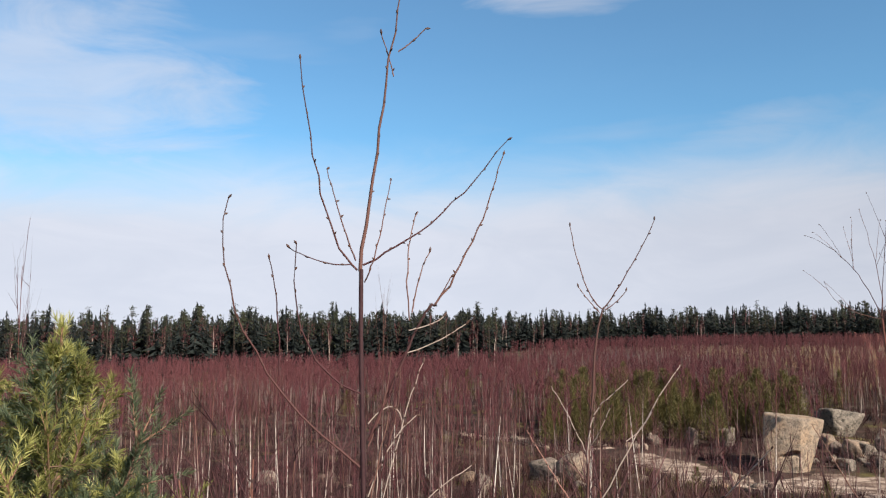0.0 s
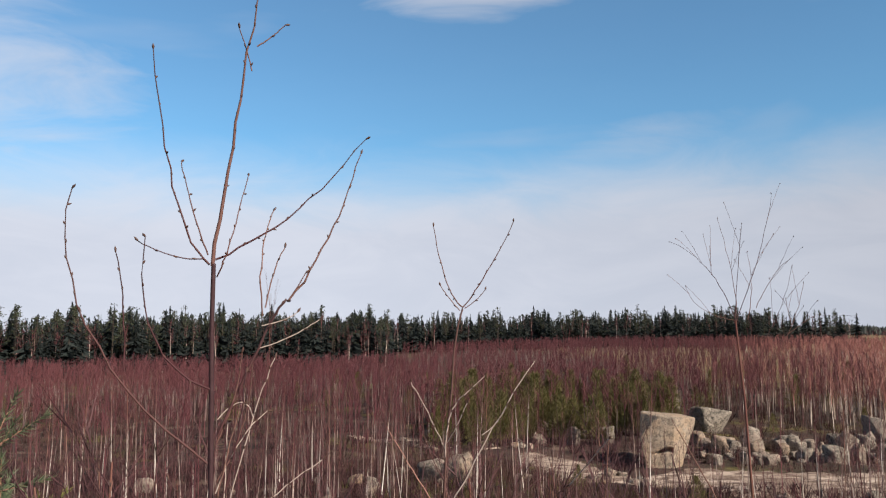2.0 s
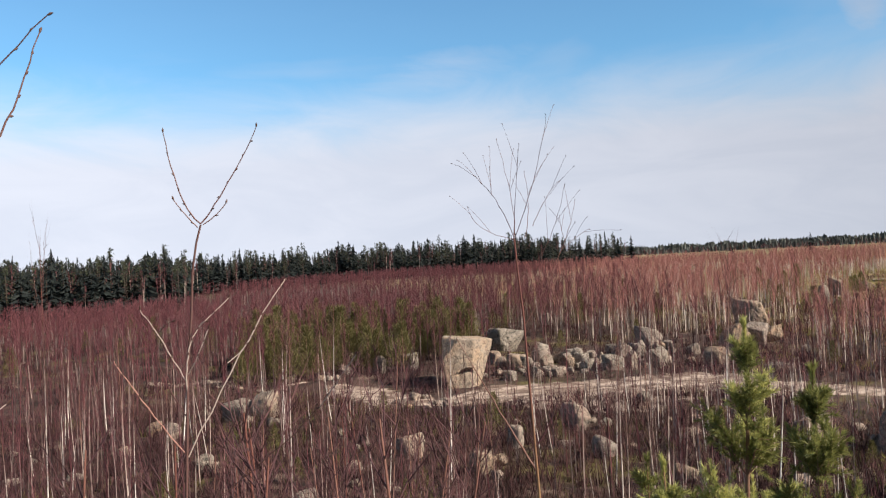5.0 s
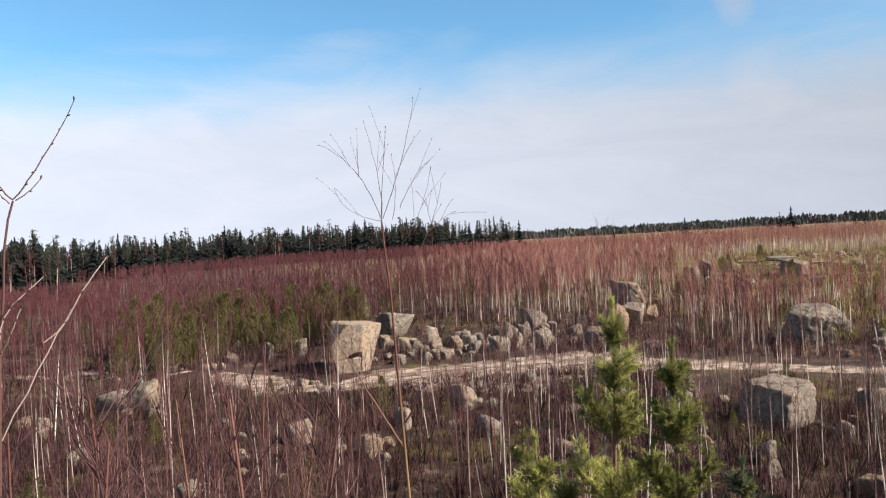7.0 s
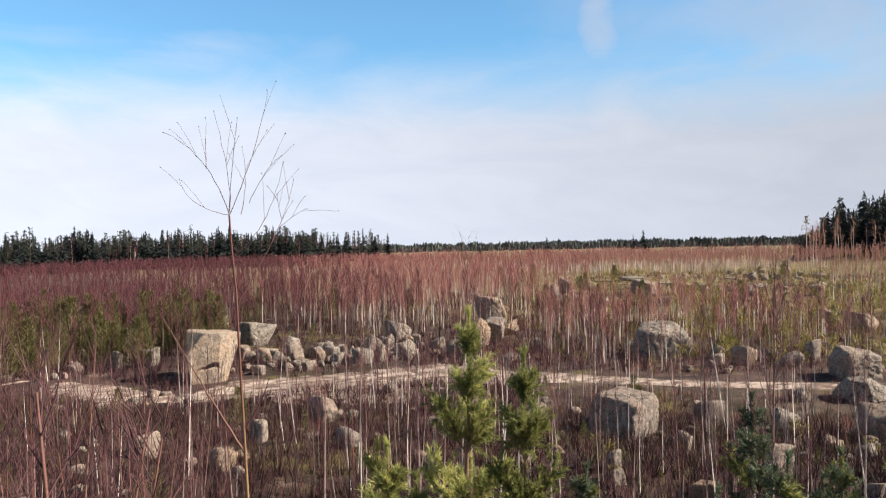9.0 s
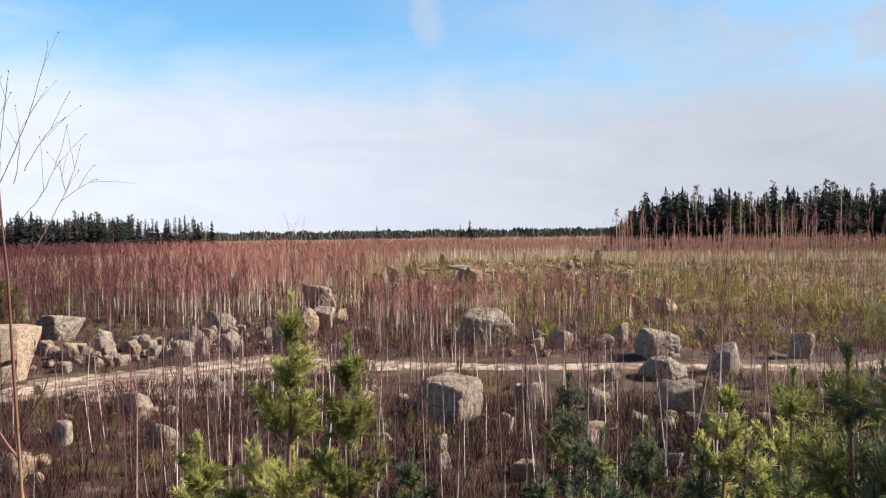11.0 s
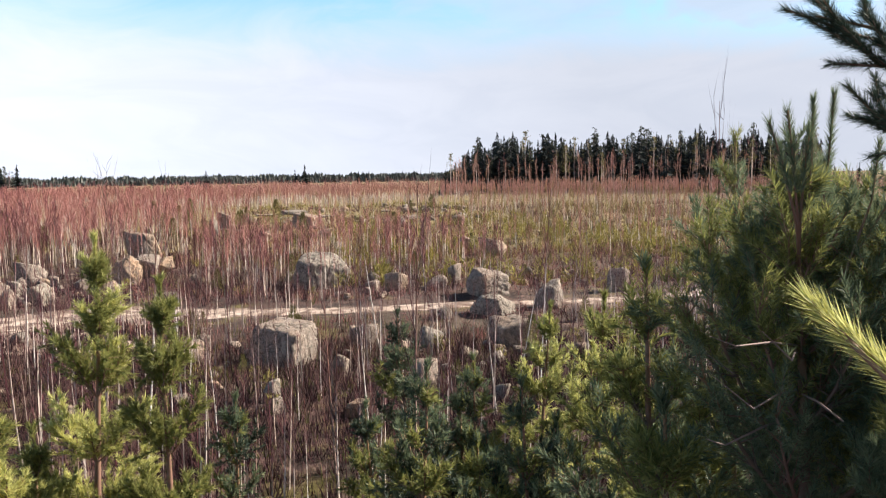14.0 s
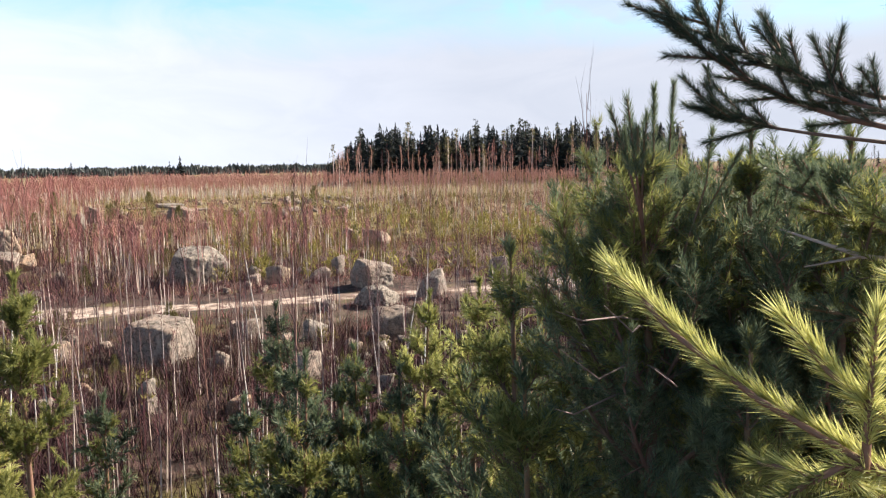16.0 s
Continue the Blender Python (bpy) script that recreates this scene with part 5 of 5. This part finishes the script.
WOOD_MATS = [DARK_BARK, SPRUCE, FAR_NEEDLE, PALE_STEM, TWIG, HAZED_SPRUCE]
PALE_WOOD_MATS = [PALE_STEM, SPRUCE, OLIVE, BRIGHT_STEM, PALE_TWIG, HAZED_SPRUCE]
LOW_SPRUCES = []
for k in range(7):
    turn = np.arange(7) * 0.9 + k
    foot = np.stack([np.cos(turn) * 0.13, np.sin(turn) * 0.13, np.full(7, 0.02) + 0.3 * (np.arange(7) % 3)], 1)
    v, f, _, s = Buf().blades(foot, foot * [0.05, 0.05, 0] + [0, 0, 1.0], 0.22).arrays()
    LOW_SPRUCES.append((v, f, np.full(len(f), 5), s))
SPRUCES = [two_mats(*spruce_form(700 + k, 1.0), 0, 1) for k in range(7)]
PINES = [two_mats(*tall_pine_form(720 + k, 1.0), 0, 2) for k in range(5)]
BARE = [joined(*birch_forms(740 + k, 1.0, 3, 14, 4, 1.3, 0.45, 0.006), 0.7) for k in range(4)]
BARE = [(v, f, np.where(m == 0, 3, 4), s) for v, f, m, s in BARE]


def wood(name, label, count, r0, r1, a0, a1, h0, h1, mix, seed, edge=None, spruces=None, pale=False):
    """A stand of trees. mix: shares of spruce, pine and bare birch. edge: bearings over which the height grows from the left end."""
    rng = np.random.default_rng(seed)
    x, y, r = sector(count, r0, r1, a0, a1, rng)
    kind = rng.choice(3, count, p=mix)
    pick = np.where(kind == 0, rng.integers(0, 7, count), np.where(kind == 1, rng.integers(7, 12, count), rng.integers(12, 16, count)))
    size = (h0 * 0.88 + (h1 - h0 * 0.88) * rng.uniform(0, 1, count) ** 0.8) * np.where(kind == 1, 1.02, np.where(kind == 2, 0.78, 0.95)) * np.where(rng.uniform(size=count) < 0.08, 1.12, 1.0)
    az = np.degrees(np.arctan2(x - 0.4, y))
    size *= 1 + 0.07 * np.sin(az * 1.9 + seed) + 0.05 * np.sin(az * 5.3)
    if edge:
        size *= 0.38 + 0.62 * step(edge[0], edge[1], np.degrees(np.arctan2(x - 0.4, y)))
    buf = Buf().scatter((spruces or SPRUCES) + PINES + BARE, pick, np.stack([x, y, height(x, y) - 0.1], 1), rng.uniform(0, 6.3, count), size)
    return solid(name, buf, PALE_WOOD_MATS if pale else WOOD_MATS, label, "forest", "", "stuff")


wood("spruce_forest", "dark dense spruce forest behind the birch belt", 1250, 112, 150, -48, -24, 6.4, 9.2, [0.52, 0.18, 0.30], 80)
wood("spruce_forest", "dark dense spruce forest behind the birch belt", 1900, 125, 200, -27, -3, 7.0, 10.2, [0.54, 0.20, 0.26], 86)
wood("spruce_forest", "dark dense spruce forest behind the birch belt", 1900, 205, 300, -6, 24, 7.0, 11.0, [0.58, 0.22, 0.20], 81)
wood("spruce_forest", "thinning end of the dark spruce forest", 110, 255, 320, 22, 29, 8.5, 11.5, [0.6, 0.25, 0.15], 82)
wood("mixed_wood", "stand of tall pines, spruces and bare birches", 1350, 176, 235, 57.9, 84, 9.2, 13.8, [0.66, 0.14, 0.20], 83, (57.7, 61.2))
wood("mixed_wood", "tall airy pines standing out of the wood", 26, 172, 200, 61.0, 84, 10.8, 13.6, [0.15, 0.80, 0.05], 88, (58.5, 61.5), pale=True)
wood("mixed_wood", "bare birches and pines along the edge of the wood", 130, 164, 176, 58.6, 84, 7.0, 11.5, [0.04, 0.08, 0.88], 87, pale=True)
wood("mixed_wood", "mixed wood continuing behind the young pines", 120, 300, 380, 84, 106, 5, 8, [0.4, 0.2, 0.4], 84)
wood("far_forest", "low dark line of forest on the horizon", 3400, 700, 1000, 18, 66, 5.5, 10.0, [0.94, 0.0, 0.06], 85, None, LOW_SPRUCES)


# trees that stand free of the woods
def lone_tree(az, r, top_h, form, label, crown_mat):
    x, y = 0.4 + r * math.sin(radians(az)), r * math.cos(radians(az))
    tree = thing("spruce" if crown_mat is SPRUCE else "pine", label, "conifer", "lone conifers on the plain")
    tree.location = (x, y, float(height(x, y)))
    tk, cr = form
    part("trunk", tk, [PINE_BARK], tree)
    part("crown", cr, [crown_mat], tree)


for az, r, h in ((41.0, 260, 7.0), (47.9, 255, 8.4), (47.2, 262, 7.0), (46.6, 258, 5.6), (51.8, 270, 6.4), (52.4, 262, 5.4), (50.0, 268, 5.0), (55.5, 280, 5.2), (36.0, 290, 5.0), (29.2, 240, 9.0), (28.2, 244, 7.8)):
    lone_tree(az, r, h, spruce_form(int(az * 10), h * 1.02, 170, 0.40), "dark lone spruce above the birch scrub", SPRUCE)


# ---- bare birch saplings on the heap ----
def curve(a, b, c, steps):
    """From a through b to c."""
    u = np.linspace(0, 1, steps)[:, None]
    a, b, c = (np.asarray(p, float) for p in (a, b, c))
    return a * (1 - u) ** 2 + (2 * b - 0.5 * a - 0.5 * c) * 2 * u * (1 - u) + c * u ** 2


BUD_MESH = Buf().tube([(0, 0, 0), (0, 0, 0.0043), (0, 0, 0.0085)], [0.0012, 0.0021, 0.0004], 6).mesh("bud", [BUD])


class Sapling:
    """A bare sapling: stem, branches and buds, given by points in the world."""

    def __init__(self, x, y, label, thick=0.74):
        self.thick = thick
        self.o = np.array([x, y, float(height(x, y))])
        self.tree = thing("birch_sapling", label, "birch sapling", "bare birch saplings on the heap")
        self.tree.location = self.o
        self.rng = np.random.default_rng(int(abs(x * 991 + y * 337)))

    def limb(self, a, b, c, r0, r1=0.0011, name="branch", gap=0.03, mat=None, twigs=0):
        line = curve(a, b, c, 14)
        ln = np.linalg.norm(np.diff(line, axis=0), axis=1).sum()
        kink = self.rng.normal(size=(14, 3)) * min(0.0016, ln * 0.004)
        kink[0] = 0
        line = line + kink - self.o
        depth = (0 if name == "stem" else self.rng.normal()) * 0.05 * ln * np.linspace(0, 1, 14)
        line[:, 1] += depth
        u = np.linspace(0, 1, 14)
        for k in range(twigs):
            at = 0.35 + 0.5 * (k + self.rng.uniform(0, 1)) / twigs
            here = np.array([np.interp(at, u, line[:, i]) for i in range(3)]) + self.o
            way = np.array(c) - np.array(a)
            d = way / np.linalg.norm(way) + self.rng.normal(size=3) * [0.45, 0.15, 0.25] + [0, 0, 0.25]
            end = here + d / np.linalg.norm(d) * self.rng.uniform(0.09, 0.24)
            self.limb(here, (here + end) / 2 + [0, 0, 0.006], end, 0.0017, 0.001, gap=0.3)
        ob = part(name, Buf().tube(line, (r0 + (r1 - r0) * u) * (0.78 if name == "stem" else self.thick), 6), [mat or SAPLING_BARK], self.tree)
        if name == "branch":
            for k in range(int(ln / gap) + 1):
                at = 1 - k * gap / ln
                if at < 0.12:
                    break
                here = np.array([np.interp(at, u, line[:, i]) for i in range(3)])
                way = np.array([np.interp(min(1, at + 0.05), u, line[:, i]) - np.interp(at - 0.05, u, line[:, i]) for i in range(3)])
                d = way / (np.linalg.norm(way) + 1e-9) + self.rng.normal(size=3) * 0.45
                bud = new("bud", BUD_MESH)
                bud.parent = ob
                bud.matrix_basis = Matrix.Translation(here) @ Vector(d).to_track_quat("Z", "Y").to_matrix().to_4x4() @ Matrix.Scale(0.8 if k else 1.05, 4)
        return ob


A = Sapling(-0.262, 1.222, "bare birch sapling with a reddish stem and long budded twigs")
A.limb((-0.262, 1.222, float(height(-0.262, 1.222)) - 0.03), (-0.268, 1.221, 5.30), (-0.282, 1.218, 6.097), 0.0075, 0.0048, "stem")
A.limb((-0.282, 1.218, 6.097), (-0.247, 1.232, 6.351), (-0.203, 1.229, 6.617), 0.0046)
A.limb((-0.287, 1.217, 6.099), (-0.339, 1.202, 6.208), (-0.371, 1.168, 6.440), 0.0026)
A.limb((-0.278, 1.219, 6.107), (-0.160, 1.255, 6.187), (-0.043, 1.288, 6.322), 0.0026)
A.limb((-0.221, 1.230, 6.466), (-0.198, 1.232, 6.484), (-0.175, 1.230, 6.505), 0.0017)
A.limb((-0.229, 1.231, 6.424), (-0.236, 1.225, 6.456), (-0.245, 1.210, 6.487), 0.0016)
A.limb((-0.289, 1.216, 6.114), (-0.313, 1.210, 6.185), (-0.347, 1.250, 6.273), 0.0018)
A.limb((-0.296, 1.215, 6.108), (-0.341, 1.203, 6.112), (-0.390, 1.188, 6.133), 0.0016)
A.limb((-0.275, 1.219, 6.079), (-0.253, 1.224, 6.144), (-0.248, 1.310, 6.260), 0.0017)
A.limb((-0.268, 1.221, 5.828), (-0.195, 1.235, 5.996), (-0.163, 1.239, 6.042), 0.0032, 0.0026)
A.limb((-0.163, 1.239, 6.042), (-0.098, 1.255, 6.155), (-0.050, 1.265, 6.291), 0.0026)
A.limb((-0.204, 1.233, 6.017), (-0.206, 1.233, 6.116), (-0.205, 1.330, 6.208), 0.0017)
A.limb((-0.200, 1.235, 6.030), (-0.188, 1.236, 6.088), (-0.172, 1.238, 6.129), 0.0017)
A.limb((-0.163, 1.239, 6.042), (-0.149, 1.241, 6.065), (-0.137, 1.243, 6.087), 0.0016)
A.limb((-0.274, 1.220, 5.780), (-0.446, 1.167, 5.985), (-0.480, 1.145, 6.210), 0.0028)
A.limb((-0.403, 1.183, 5.932), (-0.406, 1.182, 6.025), (-0.418, 1.178, 6.116), 0.0017)
A.limb((-0.275, 1.219, 5.899), (-0.361, 1.197, 5.980), (-0.377, 1.192, 6.138), 0.0024)
A.limb((-0.208, 1.233, 5.965), (-0.159, 1.240, 5.984), (-0.113, 1.245, 6.011), 0.0013, mat=PALE_STEM)
A.limb((-0.205, 1.233, 6.001), (-0.172, 1.238, 6.010), (-0.149, 1.241, 6.023), 0.0013, mat=PALE_STEM)
A.limb((-0.266, 1.221, 5.70), (-0.238, 1.228, 5.82), (-0.226, 1.230, 5.93), 0.0022)
A.limb((-0.262, 1.222, 5.60), (-0.262, 1.200, 5.72), (-0.235, 1.215, 5.87), 0.0022)
A.limb((-0.270, 1.221, 5.638), (-0.222, 1.230, 5.827), (-0.181, 1.237, 5.951), 0.0013, mat=PALE_STEM)
A.limb((-0.269, 1.221, 5.819), (-0.244, 1.226, 5.889), (-0.233, 1.228, 5.959), 0.0018)
A.limb((-0.268, 1.221, 5.758), (-0.231, 1.229, 5.845), (-0.221, 1.230, 5.935), 0.0018)
A.limb((-0.269, 1.221, 5.854), (-0.235, 1.228, 5.880), (-0.216, 1.231, 5.858), 0.0013, mat=PALE_STEM)
A.limb((-0.265, 1.222, 5.655), (-0.196, 1.235, 5.722), (-0.107, 1.245, 5.786), 0.0013, mat=PALE_STEM)
A.limb((-0.270, 1.221, 5.698), (-0.313, 1.210, 5.734), (-0.337, 1.204, 5.767), 0.0016)
A.limb((-0.269, 1.221, 5.741), (-0.235, 1.228, 5.818), (-0.193, 1.235, 5.866), 0.0013, mat=PALE_STEM)
A.limb((-0.259, 1.223, 5.629), (-0.254, 1.224, 5.758), (-0.251, 1.225, 5.852), 0.0013, mat=PALE_STEM)

B = Sapling(0.04, 1.66, "bare birch sapling with a forked tip")
B.limb((0.04, 1.66, float(height(0.04, 1.66)) - 0.03), (0.085, 1.648, 5.45), (0.138, 1.644, 6.042), 0.0055, 0.0026, "stem")
B.limb((0.138, 1.644, 6.042), (0.103, 1.647, 6.099), (0.076, 1.648, 6.223), 0.0021)
B.limb((0.138, 1.644, 6.042), (0.196, 1.638, 6.127), (0.252, 1.631, 6.228), 0.0021)
B.limb((0.132, 1.646, 6.035), (0.108, 1.646, 6.064), (0.090, 1.648, 6.090), 0.0016)
B.limb((0.142, 1.644, 6.040), (0.166, 1.642, 6.057), (0.186, 1.640, 6.079), 0.0016)
B.limb((0.100, 1.647, 5.70), (0.106, 1.630, 5.80), (0.138, 1.62, 5.857), 0.0022, 0.0015, mat=PALE_STEM)
B.limb((0.138, 1.62, 5.857), (0.155, 1.62, 5.872), (0.183, 1.62, 5.898), 0.0014, mat=PALE_STEM)
B.limb((0.096, 1.648, 5.60), (0.223, 1.62, 5.828), (0.291, 1.62, 5.925), 0.0020, mat=PALE_STEM, gap=0.05)
B.limb((0.175, 1.62, 5.775), (0.205, 1.62, 5.800), (0.226, 1.61, 5.835), 0.0014, mat=PALE_STEM)
B.limb((0.100, 1.646, 5.74), (0.060, 1.625, 5.825), (0.027, 1.61, 5.887), 0.0014, mat=PALE_STEM)
B.limb((0.102, 1.645, 5.755), (0.125, 1.62, 5.80), (0.144, 1.61, 5.843), 0.0014, mat=PALE_STEM)
B.limb((0.098, 1.647, 5.67), (0.050, 1.630, 5.80), (0.081, 1.61, 5.861), 0.0014)
B.limb((0.096, 1.648, 5.60), (0.015, 1.62, 5.728), (-0.023, 1.61, 5.797), 0.0016, mat=PALE_TWIG)
B.limb((0.088, 1.648, 5.48), (0.230, 1.545, 5.60), (0.325, 1.46, 5.70), 0.0016, 0.0014, gap=0.05)
B.limb((0.325, 1.46, 5.70), (0.353, 1.40, 5.754), (0.378, 1.35, 5.803), 0.0015, 0.0011, mat=PALE_STEM)

C = Sapling(1.70, 3.86, "tall bare birch sapling with a fan of fine twigs", 0.56)
C.limb((1.70, 3.86, float(height(1.70, 3.86)) - 0.03), (1.685, 3.869, 4.665), (1.629, 3.887, 6.042), 0.014, 0.006, "stem", mat=COPPER_BARK)
C.limb((1.629, 3.887, 6.042), (1.515, 3.921, 6.305), (1.342, 3.967, 6.456), 0.0036, 0.0014, gap=0.3, twigs=2)
C.limb((1.628, 3.886, 6.052), (1.628, 3.887, 6.249), (1.574, 3.904, 6.567), 0.0034, 0.0014, gap=0.3, twigs=2)
C.limb((1.627, 3.887, 6.063), (1.642, 3.882, 6.277), (1.666, 3.875, 6.526), 0.0032, 0.0014, gap=0.3, twigs=2)
C.limb((1.633, 3.885, 6.047), (1.757, 3.843, 6.366), (1.844, 3.811, 6.691), 0.0036, 0.0014, gap=0.3, twigs=2)
C.limb((1.683, 3.869, 6.044), (1.710, 3.859, 6.219), (1.698, 3.864, 6.388), 0.003, 0.0013, gap=0.3, twigs=2)
C.limb((1.629, 3.887, 6.042), (1.471, 3.933, 6.104), (1.397, 3.954, 6.218), 0.003, 0.0013, gap=0.3, twigs=2)
C.limb((1.647, 3.878, 5.837), (1.789, 3.832, 6.013), (1.876, 3.799, 6.307), 0.0034, 0.0013, gap=0.3, twigs=2)
C.limb((1.662, 3.876, 5.590), (1.855, 3.807, 5.954), (1.942, 3.772, 6.225), 0.004, 0.0013, gap=0.3, twigs=2)
C.limb((1.856, 3.806, 5.968), (1.924, 3.779, 6.026), (1.993, 3.751, 6.070), 0.003, 0.0013, gap=0.3, twigs=2)
C.limb((1.876, 3.799, 6.012), (1.863, 3.804, 6.086), (1.859, 3.805, 6.145), 0.0026, 0.0013, gap=0.3, twigs=2)
C.limb((1.724, 3.855, 6.102), (1.795, 3.830, 6.249), (1.872, 3.801, 6.343), 0.003, 0.0013, gap=0.3, twigs=2)
C.limb((1.683, 3.873, 4.817), (1.517, 3.921, 5.121), (1.302, 3.977, 5.537), 0.0125, 0.003, gap=0.08)
C.limb((1.688, 3.865, 4.961), (1.757, 3.843, 5.074), (1.800, 3.828, 5.188), 0.010, 0.003, gap=0.08)
C.limb((1.527, 3.918, 6.276), (1.526, 3.918, 6.334), (1.525, 3.918, 6.421), 0.003, 0.0014, gap=0.3, twigs=2)

# birches rooted on the slope of the heap
SLOPE = np.random.default_rng(91)
for k in range(36):
    az, r = SLOPE.uniform(-34, 14), SLOPE.uniform(3.4, 10.5)
    x, y = 0.4 + r * math.sin(radians(az)), r * math.cos(radians(az))
    z = float(height(x, y))
    top = 6.0 - r * math.tan(radians(SLOPE.uniform(7, 17)))
    master = MASTERS[k % len(MASTERS)]
    tall_of = 3.2 + 0.28 * ((k % len(MASTERS)) % 6)
    s = max(0.25, (top - z) / tall_of)
    copy_thing(master, pose(x, y, z, SLOPE.normal() * 4, SLOPE.normal() * 4, SLOPE.uniform(0, 360)) @ Matrix.Scale(s / master["size"], 4))

# thin tall birches that stand above the horizon
for x, y, top in ((9.53, 2.10, 6.5), (-2.83, 13.71, 6.75), (-5.28, 7.29, 6.75)):
    z = float(height(x, y))
    master = MASTERS[4]
    s = (top - z) / (3.2 + 0.28 * 4) / master["size"]
    copy_thing(master, pose(x, y, z, 0, 0, 40 * x) @ Matrix.Diagonal((s * 0.4, s * 0.4, s, 1)))

# birches with thicker pale stems at the foot of the heap
for k, (az, r, top) in enumerate(((55.4, 9.5, 5.5), (50.2, 9.0, 4.5), (43.2, 10.0, 3.4), (47.3, 11.0, 3.0), (62.2, 10.0, 3.1), (57.5, 12.0, 3.7), (65.5, 10.5, 3.8), (52.5, 12.5, 3.3), (45.5, 9.2, 3.2), (53.8, 8.8, 3.4), (48.6, 9.8, 3.0), (39.5, 10.5, 3.1), (35.8, 11.5, 3.3), (68.0, 11.5, 3.4))):
    x, y = 0.6 + r * math.sin(radians(az)), r * math.cos(radians(az))
    z = float(height(x, y))
    number = (k * 5 + 2) % len(MASTERS)
    s = (top - z) / (3.2 + 0.28 * (number % 6)) / MASTERS[number]["size"]
    copy_thing(MASTERS[number], pose(x, y, z, SLOPE.normal() * 3, SLOPE.normal() * 3, 77 * k) @ Matrix.Diagonal((s * 0.75, s * 0.75, s, 1)))

# low bushy birch saplings close below the camera
for k in range(18):
    az, r = SLOPE.uniform(-38, 12), SLOPE.uniform(2.3, 4.6)
    x, y = 0.4 + r * math.sin(radians(az)), r * math.cos(radians(az))
    z = float(height(x, y))
    top = 6.0 - r * math.tan(radians(SLOPE.uniform(8, 15)))
    number = (k * 3 + 1) % len(MASTERS)
    s = (top - z) / (3.2 + 0.28 * (number % 6)) / MASTERS[number]["size"]
    copy_thing(MASTERS[number], pose(x, y, z, SLOPE.normal() * 7, SLOPE.normal() * 7, 77 * k) @ Matrix.Diagonal((s * 1.7, s * 1.7, s, 1)))
